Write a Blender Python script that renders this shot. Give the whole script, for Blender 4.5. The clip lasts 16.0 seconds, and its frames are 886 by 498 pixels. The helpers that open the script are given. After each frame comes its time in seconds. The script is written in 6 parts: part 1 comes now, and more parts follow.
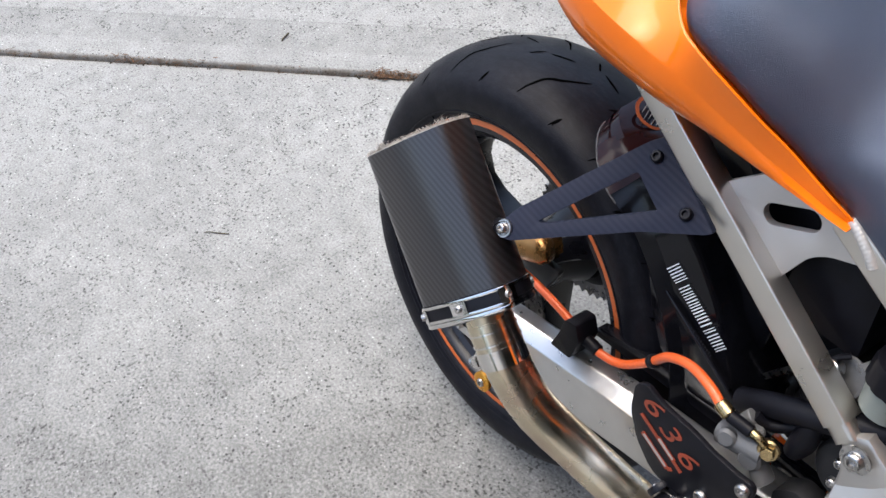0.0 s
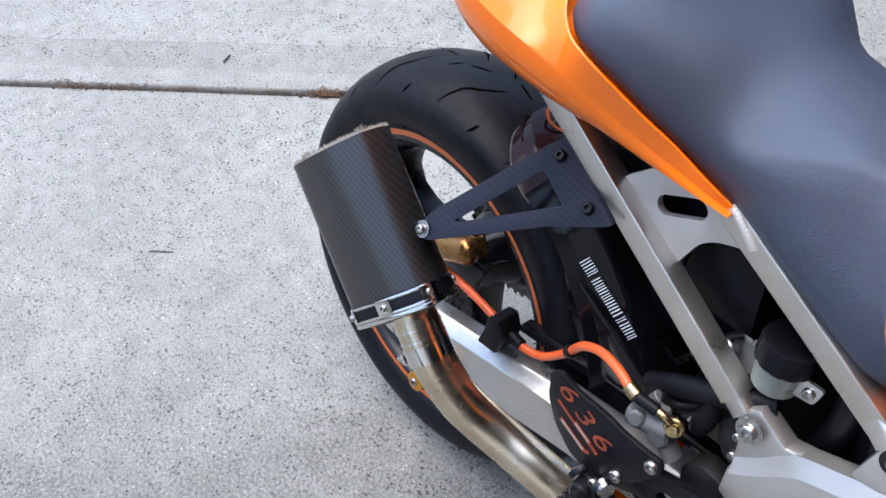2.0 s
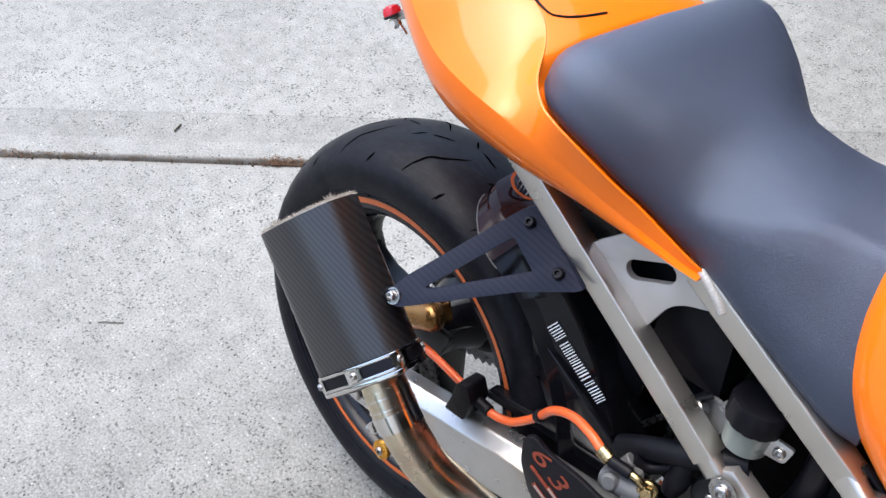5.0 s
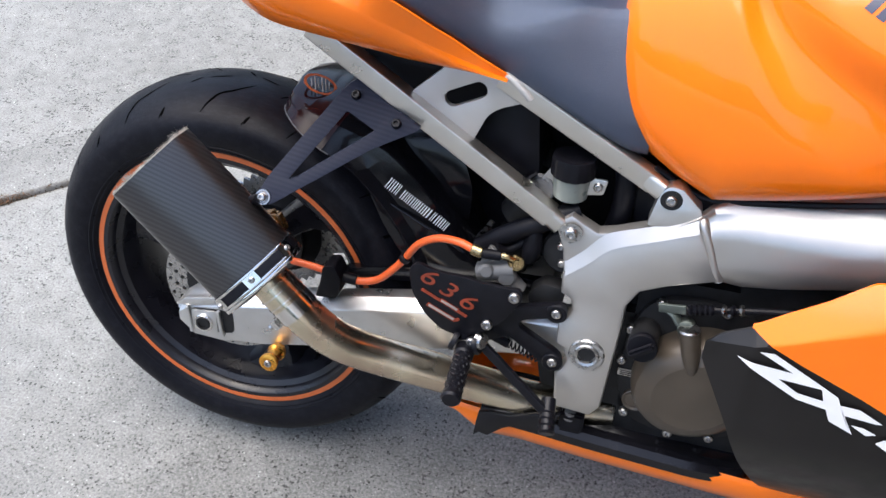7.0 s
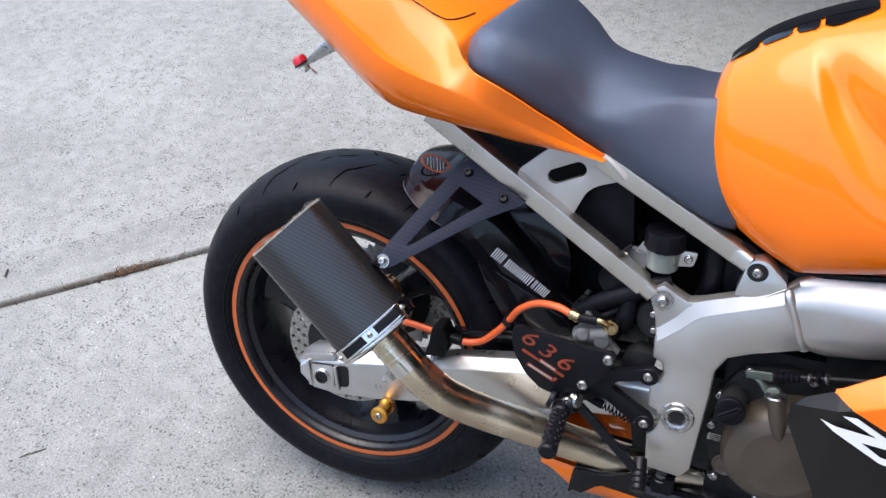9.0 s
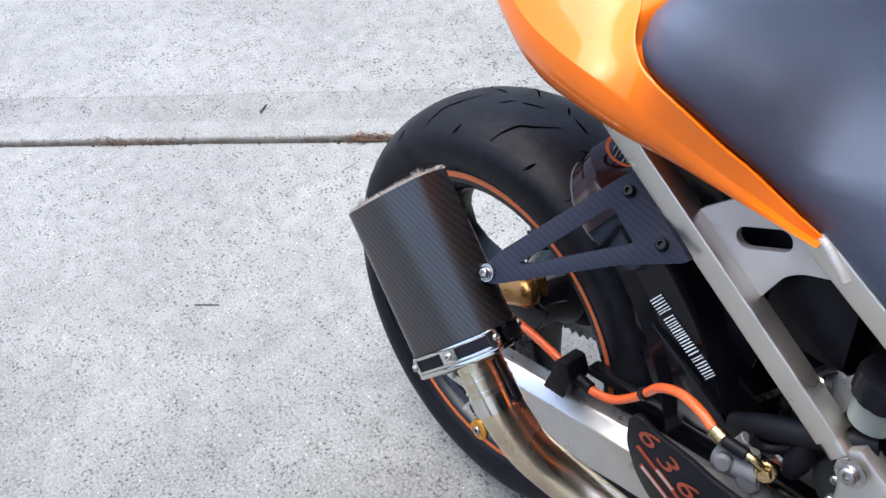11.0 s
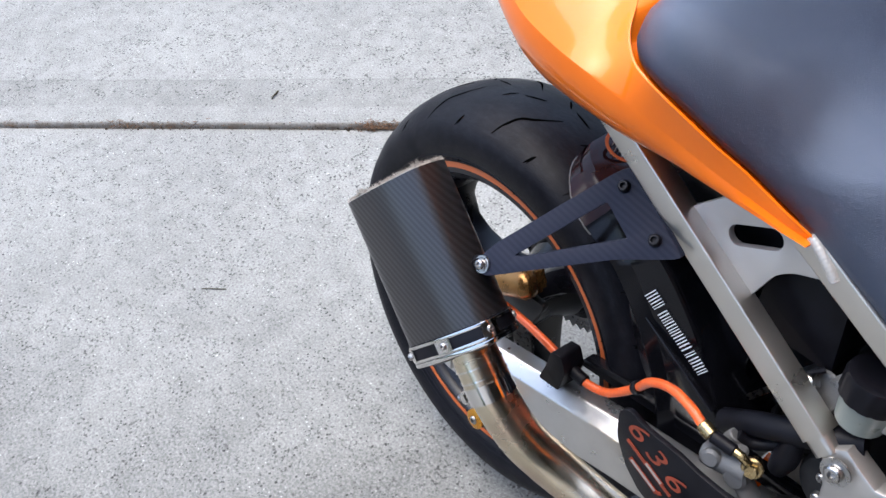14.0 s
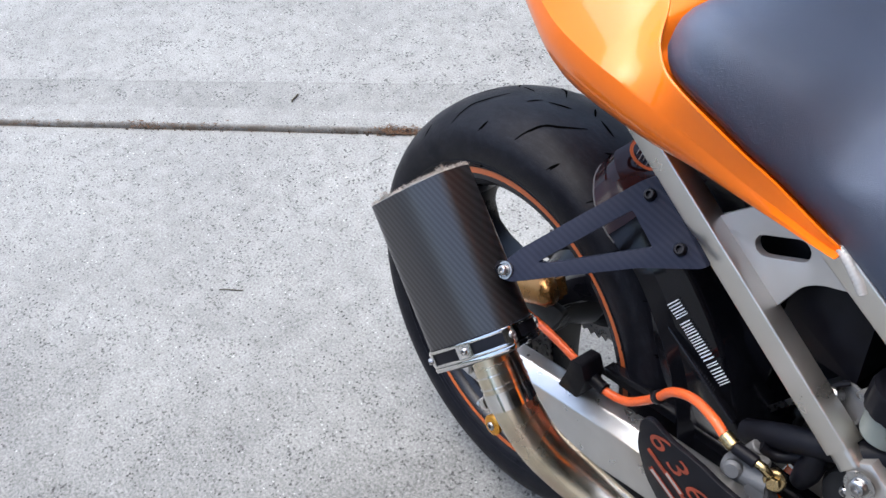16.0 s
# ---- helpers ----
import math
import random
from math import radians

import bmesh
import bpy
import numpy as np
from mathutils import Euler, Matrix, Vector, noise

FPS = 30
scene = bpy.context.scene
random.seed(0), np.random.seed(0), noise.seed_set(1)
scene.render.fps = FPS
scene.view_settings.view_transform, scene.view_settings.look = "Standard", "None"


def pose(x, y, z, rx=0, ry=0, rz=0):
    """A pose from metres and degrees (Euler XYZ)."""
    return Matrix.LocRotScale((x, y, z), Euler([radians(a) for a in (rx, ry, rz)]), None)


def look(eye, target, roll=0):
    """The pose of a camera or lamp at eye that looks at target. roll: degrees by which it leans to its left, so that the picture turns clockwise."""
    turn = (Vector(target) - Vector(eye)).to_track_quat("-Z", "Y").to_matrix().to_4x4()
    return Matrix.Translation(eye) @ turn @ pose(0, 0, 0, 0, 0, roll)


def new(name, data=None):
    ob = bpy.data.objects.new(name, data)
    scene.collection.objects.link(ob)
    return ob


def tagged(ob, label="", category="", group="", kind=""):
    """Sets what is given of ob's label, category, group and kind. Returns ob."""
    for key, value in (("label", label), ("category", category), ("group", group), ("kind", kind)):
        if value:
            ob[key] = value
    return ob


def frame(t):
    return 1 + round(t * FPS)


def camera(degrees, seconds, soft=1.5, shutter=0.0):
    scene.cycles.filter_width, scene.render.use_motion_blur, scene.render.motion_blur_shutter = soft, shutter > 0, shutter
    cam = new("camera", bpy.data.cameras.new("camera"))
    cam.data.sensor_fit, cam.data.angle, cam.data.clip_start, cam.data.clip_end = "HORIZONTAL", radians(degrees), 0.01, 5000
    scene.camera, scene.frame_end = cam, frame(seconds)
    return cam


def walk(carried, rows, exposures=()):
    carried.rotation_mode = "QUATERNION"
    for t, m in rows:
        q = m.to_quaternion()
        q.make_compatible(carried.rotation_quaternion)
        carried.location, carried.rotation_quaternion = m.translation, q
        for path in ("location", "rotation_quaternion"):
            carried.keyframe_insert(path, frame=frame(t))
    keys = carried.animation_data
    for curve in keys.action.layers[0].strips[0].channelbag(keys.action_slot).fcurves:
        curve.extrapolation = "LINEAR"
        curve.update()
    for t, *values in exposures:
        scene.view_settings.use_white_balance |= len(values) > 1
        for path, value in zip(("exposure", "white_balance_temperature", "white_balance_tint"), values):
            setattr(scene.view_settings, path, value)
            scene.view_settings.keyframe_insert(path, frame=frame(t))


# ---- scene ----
cam = camera(52.56, 16.0)
# seconds, eye (m), yaw, pitch, roll (degrees)
PATH = [
    (0, 0.6249, -0.5780, 1.2816, 56.98, -48.50, -5.28),
    (0.5, 0.6290, -0.5808, 1.2749, 62.11, -49.75, -10.15),
    (1, 0.6669, -0.5900, 1.2832, 63.29, -47.18, -9.67),
    (1.5, 0.7007, -0.5819, 1.3034, 57.18, -45.89, -6.41),
    (2, 0.6891, -0.5721, 1.2992, 53.29, -47.37, -4.42),
    (2.5, 0.6655, -0.5544, 1.2826, 51.23, -51.15, -4.75),
    (3, 0.6555, -0.5497, 1.2698, 52.47, -53.87, -5.67),
    (3.5, 0.6503, -0.5571, 1.2639, 54.24, -54.03, -6.22),
    (4, 0.6653, -0.5629, 1.2980, 50.53, -47.34, -2.88),
    (4.2, 0.6731, -0.5742, 1.3076, 50.15, -45.62, -2.52),
    (6.3, 0.6580, -0.6923, 1.2995, 32.62, -44.35, 1.48),
    (6.5, 0.6118, -0.7444, 1.2994, 24.31, -47.21, -0.03),
    (6.7, 0.5987, -0.8241, 1.2852, 22.92, -47.27, -3.98),
    (7, 0.5905, -0.9349, 1.3141, 16.14, -43.25, -0.47),
    (7.2, 0.6191, -0.9842, 1.3366, 15.85, -39.38, 0.15),
    (7.5, 0.6870, -1.0395, 1.3748, 16.52, -37.81, 0.44),
    (7.7, 0.7228, -1.0589, 1.3831, 18.15, -38.91, -0.67),
    (8, 0.7614, -1.0904, 1.3783, 24.47, -39.07, -4.47),
    (8.5, 0.7036, -1.0994, 1.3842, 25.29, -36.57, -4.75),
    (9, 0.6157, -1.0362, 1.3699, 24.02, -37.60, -4.04),
    (9.5, 0.6178, -0.8385, 1.2923, 31.25, -39.87, -5.26),
    (9.7, 0.6192, -0.7329, 1.2939, 35.44, -43.09, -4.78),
    (10, 0.6528, -0.6377, 1.2890, 46.35, -44.74, -8.16),
    (10.2, 0.6426, -0.6137, 1.2804, 49.92, -44.93, -8.62),
    (12.3, 0.6513, -0.5708, 1.2904, 57.78, -44.59, -8.95),
    (12.5, 0.6508, -0.5677, 1.2871, 57.53, -44.91, -8.74),
    (13, 0.6532, -0.5634, 1.2862, 56.78, -45.42, -8.51),
    (13.5, 0.6570, -0.5670, 1.2860, 56.75, -45.59, -8.29),
    (14, 0.6614, -0.5705, 1.2892, 57.08, -45.31, -8.39),
    (14.5, 0.6611, -0.5738, 1.2889, 57.33, -44.81, -8.31),
    (15, 0.6585, -0.5754, 1.2877, 57.34, -45.03, -8.29),
    (15.5, 0.6549, -0.5784, 1.2886, 57.74, -45.05, -8.16),
    (16, 0.6550, -0.5811, 1.2899, 58.02, -44.81, -7.93),
]


def aim(x, y, z, yaw, pitch, roll):
    a, b = radians(yaw), radians(pitch)
    return look((x, y, z), (x - math.sin(a) * math.cos(b), y + math.cos(a) * math.cos(b), z + math.sin(b)), roll)


# seconds, stops, kelvin, tint
EXPOSURES = [(0.0, 0.44, 6750, 10), (1.0, 0.28, 6720, 10), (2.0, 0.47, 6300, 10), (3.5, 0.58, 6200, 10), (4.0, 0.65, 6450, 10), (6.5, 0.42, 6600, 10), (7.0, 0.47, 6600, 10), (7.5, 0.54, 6650, 10), (8.5, 0.40, 6550, 10), (9.5, 0.42, 6400, 10), (10.0, 0.59, 6300, 10), (12.5, 0.52, 6640, 10), (13.3, 0.48, 6420, 10), (16.0, 0.46, 6450, 10)]
walk(cam, [(t, aim(*row)) for t, *row in PATH], [(t, stops + 0.95, k - 230, tint) for t, stops, k, tint in EXPOSURES])

# ---- light ----
world = bpy.data.worlds.new("sky")
scene.world = world
world.use_nodes = True
wn = world.node_tree
sky = wn.nodes.new("ShaderNodeTexSky")
sky.sky_type, sky.sun_disc = "NISHITA", False
SUN_EL, SUN_AZ = 74.0, 195.0          # degrees; azimuth from +x towards +y
sky.sun_elevation, sky.sun_rotation = radians(SUN_EL), radians(90 - SUN_AZ)
sky.dust_density, sky.air_density = 3.0, 1.0
bg = wn.nodes["Background"]
bg.inputs["Strength"].default_value = 0.15
wn.links.new(sky.outputs["Color"], bg.inputs["Color"])
lamp = bpy.data.lights.new("sun", "SUN")
lamp.energy, lamp.angle, lamp.color = 1.5, radians(65), (1.0, 0.95, 0.87)
sun = new("sun", lamp)
d = Vector((math.cos(radians(SUN_AZ)) * math.cos(radians(SUN_EL)), math.sin(radians(SUN_AZ)) * math.cos(radians(SUN_EL)), math.sin(radians(SUN_EL))))
sun.matrix_world = look(d * 20, (0, 0, 0))


# ---- materials ----
def material(name, colour, rough=0.5, metal=0.0, coat=0.0, spots=0.0, scale=40.0, bump=0.0, bump_scale=200.0, rough_var=0.08, spec=0.5):
    m = bpy.data.materials.new(name)
    m.use_nodes = True
    n, l = m.node_tree.nodes, m.node_tree.links
    b = n["Principled BSDF"]
    b.inputs["Metallic"].default_value = metal
    b.inputs["Coat Weight"].default_value = coat
    b.inputs["Coat Roughness"].default_value = 0.06
    b.inputs["Specular IOR Level"].default_value = spec
    tc = n.new("ShaderNodeTexCoord")
    big = n.new("ShaderNodeTexNoise")
    big.inputs["Scale"].default_value, big.inputs["Detail"].default_value = scale, 5
    l.new(tc.outputs["Object"], big.inputs["Vector"])
    ramp = n.new("ShaderNodeMapRange")
    ramp.inputs["From Min"].default_value, ramp.inputs["From Max"].default_value = 0.3, 0.7
    ramp.inputs["To Min"].default_value, ramp.inputs["To Max"].default_value = 1 - spots, 1 + spots
    l.new(big.outputs["Fac"], ramp.inputs["Value"])
    mul = n.new("ShaderNodeVectorMath")
    mul.operation = "SCALE"
    mul.inputs[0].default_value = colour
    l.new(ramp.outputs["Result"], mul.inputs["Scale"])
    l.new(mul.outputs["Vector"], b.inputs["Base Color"])
    rr = n.new("ShaderNodeMapRange")
    rr.inputs["From Min"].default_value, rr.inputs["From Max"].default_value = 0.3, 0.7
    rr.inputs["To Min"].default_value, rr.inputs["To Max"].default_value = max(0.02, rough - rough_var), min(1, rough + rough_var)
    fine = n.new("ShaderNodeTexNoise")
    fine.inputs["Scale"].default_value, fine.inputs["Detail"].default_value = bump_scale, 4
    l.new(tc.outputs["Object"], fine.inputs["Vector"])
    l.new(big.outputs["Fac"], rr.inputs["Value"])
    l.new(rr.outputs["Result"], b.inputs["Roughness"])
    if bump:
        bp = n.new("ShaderNodeBump")
        bp.inputs["Strength"].default_value, bp.inputs["Distance"].default_value = bump, 0.001
        l.new(fine.outputs["Fac"], bp.inputs["Height"])
        l.new(bp.outputs["Normal"], b.inputs["Normal"])
    return m


ORANGE = material("orange_paint", (0.94, 0.186, 0.003), 0.40, 0.0, 0.65, 0.03, 12, rough_var=0.03, spec=0.2)
BLACK_PAINT = material("black_paint", (0.009, 0.008, 0.008), 0.36, 0, 0.0, 0.15, 30, spec=0.35)
GLOSS_BLACK = material("gloss_black_plastic", (0.006, 0.006, 0.008), 0.14, 0, 0.0, 0.3, 25, rough_var=0.05, spec=0.3)
PLASTIC = material("matt_black_plastic", (0.0042, 0.0042, 0.0064), 0.46, 0, 0, 0.3, 60, 0.15, 900, spec=0.16)
DARK = material("dark_engine_metal", (0.014, 0.014, 0.015), 0.5, 0.2, 0, 0.4, 50, 0.2, 300, spec=0.3)
ANODISED = material("black_anodised_aluminium", (0.0065, 0.0065, 0.0092), 0.36, 0.2, 0, 0.15, 80, 0.1, 700, spec=0.24)
FRAME = material("satin_grey_frame_metal", (0.50, 0.48, 0.455), 0.40, 0.85, 0, 0.04, 18, 0.05, 800, 0.05)
SATIN = material("satin_champagne_metal", (0.60, 0.575, 0.53), 0.33, 0.94, 0, 0.04, 30, 0.05, 800)
PLAIN_ALLOY = material("bead_blasted_alloy", (0.52, 0.505, 0.48), 0.5, 0.55, 0, 0.04, 30, 0.05, 800)
ALU = material("brushed_aluminium", (0.60, 0.595, 0.585), 0.34, 0.9, 0, 0.05, 40, 0.05, 600)
STEEL = material("polished_steel", (0.75, 0.73, 0.70), 0.14, 1.0, 0, 0.06, 60)
BOLT = material("zinc_bolt_steel", (0.42, 0.41, 0.40), 0.3, 1.0, 0, 0.15, 150)
GOLD = material("gold_anodised_aluminium", (0.78, 0.36, 0.06), 0.28, 1.0, 0, 0.05, 60)
CALIPER = material("brown_gold_caliper_enamel", (0.26, 0.135, 0.045), 0.28, 0.75, 0, 0.15, 60)
BRASS = material("brass_fitting", (0.38, 0.285, 0.145), 0.25, 1.0, 0, 0.15, 100)
BRONZE = material("bronze_engine_paint", (0.070, 0.056, 0.042), 0.38, 0.3, 0.1, 0.06, 30, 0.05, 600)
RUBBER = material("tyre_rubber", (0.0065, 0.0067, 0.0095), 0.46, 0, 0, 0.25, 22, 0.3, 500, spec=0.13)
dust = RUBBER.node_tree.nodes.new("ShaderNodeTexNoise")
dust.inputs["Scale"].default_value, dust.inputs["Detail"].default_value, dust.inputs["Roughness"].default_value = 38, 9, 0.75
dusty = RUBBER.node_tree.nodes.new("ShaderNodeMix")
dusty.data_type = "RGBA"
dusty.inputs["A"].default_value, dusty.inputs["B"].default_value = (0.0040, 0.0042, 0.0068, 1), (0.0125, 0.0130, 0.0175, 1)
spread = RUBBER.node_tree.nodes.new("ShaderNodeMapRange")
spread.inputs["From Min"].default_value, spread.inputs["From Max"].default_value = 0.46, 0.74
RUBBER.node_tree.links.new(dust.outputs["Fac"], spread.inputs["Value"])
RUBBER.node_tree.links.new(spread.outputs["Result"], dusty.inputs["Factor"])
RUBBER.node_tree.links.new(dusty.outputs["Result"], RUBBER.node_tree.nodes["Principled BSDF"].inputs["Base Color"])
HUGGER_REFLECTION = material("gloss_black_maroon_reflection", (0.014, 0.0042, 0.0052), 0.16, 0, 0.0, 0.3, 25, rough_var=0.04, spec=0.16)
# Blacker than the tyre: the shade inside the grooves is put into this colour.
GROOVE_SHADE = material("groove_shade_black", (0.002, 0.002, 0.002), 0.95, 0, 0, 0.1, 60, spec=0.0)
WHEEL = material("black_wheel_enamel", (0.006, 0.006, 0.009), 0.3, 0, 0.0, 0.3, 25, spec=0.4)
TAPE = material("orange_rim_tape", (0.52, 0.12, 0.03), 0.45, 0, 0, 0.08, 90)
HOSE = material("orange_braided_hose", (0.72, 0.11, 0.02), 0.4, 0, 0.2, 0.1, 300, 0.2, 1200)
VINYL = material("black_seat_vinyl", (0.009, 0.012, 0.026), 0.40, 0, 0, 0.15, 160, 0.9, 1500, 0.03, 1.0)
VINYL.node_tree.nodes["Principled BSDF"].inputs["IOR"].default_value = 1.7
VINYL.node_tree.nodes["Principled BSDF"].inputs["Specular Tint"].default_value = (0.66, 0.78, 1.0, 1)
VINYL.node_tree.nodes["Principled BSDF"].inputs["Sheen Weight"].default_value = 0.05
VINYL.node_tree.nodes["Principled BSDF"].inputs["Sheen Tint"].default_value = (0.62, 0.72, 1.0, 1)
VINYL.node_tree.nodes["Principled BSDF"].inputs["Sheen Roughness"].default_value = 0.45
DECAL = material("white_vinyl_decal", (0.82, 0.82, 0.84), 0.4, 0, 0, 0.03, 60)
GREY_DECAL = material("grey_vinyl_decal", (0.045, 0.048, 0.080), 0.4, 0, 0.3, 0.05, 60)
RED = material("red_lamp_lens", (0.55, 0.015, 0.03), 0.15, 0, 0.5, 0.1, 60)
CUT = material("orange_cut_edge", (0.23, 0.034, 0.012), 0.35, 0.0, 0.2, 0.3, 160)
RESERVOIR = material("milky_reservoir_plastic", (0.19, 0.21, 0.19), 0.35, 0, 0, 0.08, 60)
WOOL = material("pale_packing_wool", (0.36, 0.34, 0.31), 0.95, 0, 0, 0.2, 200)
BOUNCE_GROUND = material("pale_bounce_ground", (0.34, 0.33, 0.30), 0.9, 0, 0, 0.25, 8, 0.6, 120)
TWIG = material("dry_twig", (0.06, 0.05, 0.03), 0.9, 0, 0, 0.3, 200)
DIRT = material("dry_joint_dirt", (0.075, 0.055, 0.037), 0.95, 0, 0, 0.5, 60, 0.8, 200)
CAST = material("sand_cast_alloy", (0.14, 0.14, 0.14), 0.6, 0.5, 0, 0.1, 60, 0.3, 400)
GREEN = material("grey_green_casting", (0.085, 0.10, 0.088), 0.45, 0.4, 0, 0.15, 60)


def carbon(name, rough, coat, ways, dark, light, spec=0.5):
    """Twill weave: two crossed diagonal waves switched against each other."""
    m = material(name, dark, rough, 0, coat, 0.2, 30, spec=spec)
    n, l = m.node_tree.nodes, m.node_tree.links
    b = n["Principled BSDF"]
    tc = n.new("ShaderNodeTexCoord")
    waves = []
    for way, period in ways:
        dot = n.new("ShaderNodeVectorMath")
        dot.operation = "DOT_PRODUCT"
        dot.inputs[1].default_value = Vector(way).normalized() * (2 * math.pi / period)
        l.new(tc.outputs["Object"], dot.inputs[0])
        sn = n.new("ShaderNodeMath")
        sn.operation = "SINE"
        l.new(dot.outputs["Value"], sn.inputs[0])
        r = n.new("ShaderNodeMapRange")
        for k, v in zip(("From Min", "From Max", "To Min", "To Max"), (-0.5, 0.5, 0.0, 1.0)):
            r.inputs[k].default_value = v
        l.new(sn.outputs[0], r.inputs["Value"])
        waves.append(r.outputs["Result"])
    fine = n.new("ShaderNodeMath")
    fine.operation = "MULTIPLY_ADD"
    fine.inputs[1].default_value, fine.inputs[2].default_value = 0.35, 0.65
    l.new(waves[1], fine.inputs[0])
    both = n.new("ShaderNodeMath")
    both.operation = "MULTIPLY"
    l.new(waves[0], both.inputs[0])
    l.new(fine.outputs[0], both.inputs[1])
    mx = n.new("ShaderNodeMix")
    mx.data_type = "RGBA"
    mx.inputs["A"].default_value = (*dark, 1)
    mx.inputs["B"].default_value = (*light, 1)
    l.new(both.outputs[0], mx.inputs["Factor"])
    l.new(mx.outputs["Result"], b.inputs["Base Color"])
    rg = n.new("ShaderNodeMapRange")
    rg.inputs["To Min"].default_value, rg.inputs["To Max"].default_value = rough + 0.10, max(0.05, rough - 0.06)
    l.new(both.outputs[0], rg.inputs["Value"])
    l.new(rg.outputs["Result"], b.inputs["Roughness"])
    return m


CARBON = carbon("gloss_carbon_twill", 0.34, 0.7, (((0.25, 0.75, 0.85), 0.0052), ((-0.7, 0.3, 0.6), 0.0022)), (0.009, 0.008, 0.008), (0.024, 0.022, 0.024))
CARBON.node_tree.nodes["Principled BSDF"].inputs["Coat Roughness"].default_value = 0.22
MATT_CARBON = carbon("matt_carbon_plate", 0.5, 0.0, (((0.15, 0, 1), 0.0045), ((1, 0, 0.2), 0.002)), (0.012, 0.015, 0.028), (0.016, 0.019, 0.034), 0.12)


def heat_steel():
    """Stainless pipe with straw, purple and brown heat colours in soft patches."""
    m = material("heat_tinted_stainless_steel", (0.6, 0.5, 0.36), 0.25, 1.0, 0, 0.1, 20, rough_var=0.06)
    n, l = m.node_tree.nodes, m.node_tree.links
    b = n["Principled BSDF"]
    tc = n.new("ShaderNodeTexCoord")
    w = n.new("ShaderNodeTexNoise")
    w.inputs["Scale"].default_value, w.inputs["Detail"].default_value = 9, 2
    l.new(tc.outputs["Object"], w.inputs["Vector"])
    r = n.new("ShaderNodeValToRGB")
    e = r.color_ramp.elements
    e[0].position, e[0].color = 0.3, (0.76, 0.71, 0.61, 1)
    e[1].position, e[1].color = 0.75, (0.38, 0.26, 0.17, 1)
    k = e.new(0.5)
    k.color = (0.69, 0.61, 0.46, 1)
    k = e.new(0.62)
    k.color = (0.55, 0.44, 0.34, 1)
    l.new(w.outputs["Fac"], r.inputs["Fac"])
    l.new(r.outputs["Color"], b.inputs["Base Color"])
    return m


PIPE = heat_steel()


def concrete():
    m = bpy.data.materials.new("broom_finished_concrete")
    m.use_nodes = True
    n, l = m.node_tree.nodes, m.node_tree.links
    b = n["Principled BSDF"]
    b.inputs["Roughness"].default_value = 0.85
    tc = n.new("ShaderNodeTexCoord")

    def tex(kind, scale, detail=4):
        t = n.new(kind)
        t.inputs["Scale"].default_value = scale
        if kind == "ShaderNodeTexNoise":
            t.inputs["Detail"].default_value = detail
        l.new(tc.outputs["Object"], t.inputs["Vector"])
        return t

    def ramp(src, lo, hi, a, c):
        r = n.new("ShaderNodeMapRange")
        for k, v in zip(("From Min", "From Max", "To Min", "To Max"), (lo, hi, a, c)):
            r.inputs[k].default_value = v
        l.new(src, r.inputs["Value"])
        return r.outputs["Result"]

    def times(a, c):
        r = n.new("ShaderNodeMath")
        r.operation = "MULTIPLY"
        l.new(a, r.inputs[0])
        l.new(c, r.inputs[1])
        return r.outputs[0]

    # smooth tooled band along the joint
    dot = n.new("ShaderNodeVectorMath")
    dot.operation = "DOT_PRODUCT"
    dot.inputs[1].default_value = (-0.6838, 0.7296, 0)
    l.new(tc.outputs["Object"], dot.inputs[0])
    off = n.new("ShaderNodeMath")
    off.operation = "SUBTRACT"
    off.inputs[1].default_value = 0.7550
    l.new(dot.outputs["Value"], off.inputs[0])
    wob = n.new("ShaderNodeMath")
    wob.operation = "ADD"
    l.new(off.outputs[0], wob.inputs[0])
    l.new(ramp(tex("ShaderNodeTexNoise", 7, 4).outputs["Fac"], 0.2, 0.8, -0.006, 0.006), wob.inputs[1])
    near = ramp(wob.outputs[0], 0.085, 0.105, 1.0, 0.0)
    side = ramp(off.outputs[0], -0.03, -0.02, 0.0, 1.0)
    band = times(near, side)
    stain = ramp(tex("ShaderNodeTexNoise", 1.6, 5).outputs["Fac"], 0.3, 0.7, 0.84, 1.10)
    mott = ramp(tex("ShaderNodeTexNoise", 24, 6).outputs["Fac"], 0.3, 0.7, 0.88, 1.10)
    grain = ramp(tex("ShaderNodeTexNoise", 230, 6).outputs["Fac"], 0.33, 0.67, 0.74, 1.20)
    pits = ramp(tex("ShaderNodeTexNoise", 135, 3).outputs["Fac"], 0.37, 0.46, 0.18, 1.0)
    gate = ramp(tex("ShaderNodeTexNoise", 30, 5).outputs["Fac"], 0.46, 0.58, 0.0, 1.0)
    cover = ramp(tex("ShaderNodeTexNoise", 3.0, 4).outputs["Fac"], 0.35, 0.65, 0.35, 1.0)
    gate = times(gate, cover)

    def grit(scale, share, r0, r1, level):
        """Round grains of one size: a share of the cells, each a dot of the given level."""
        t = tex("ShaderNodeTexVoronoi", scale)
        sep = n.new("ShaderNodeSeparateColor")
        l.new(t.outputs["Color"], sep.inputs[0])
        pick = times(ramp(sep.outputs[0], share - 0.02, share, 1.0, 0.0), ramp(t.outputs["Distance"], r0, r1, 1.0, 0.0))
        return ramp(pick, 0.0, 1.0, 1.0, level)

    dots = times(times(grit(80, 0.42, 0.14, 0.22, 0.20), grit(140, 0.50, 0.17, 0.27, 0.30)), times(grit(95, 0.28, 0.13, 0.21, 1.85), grit(60, 0.14, 0.05, 0.10, 0.35)))
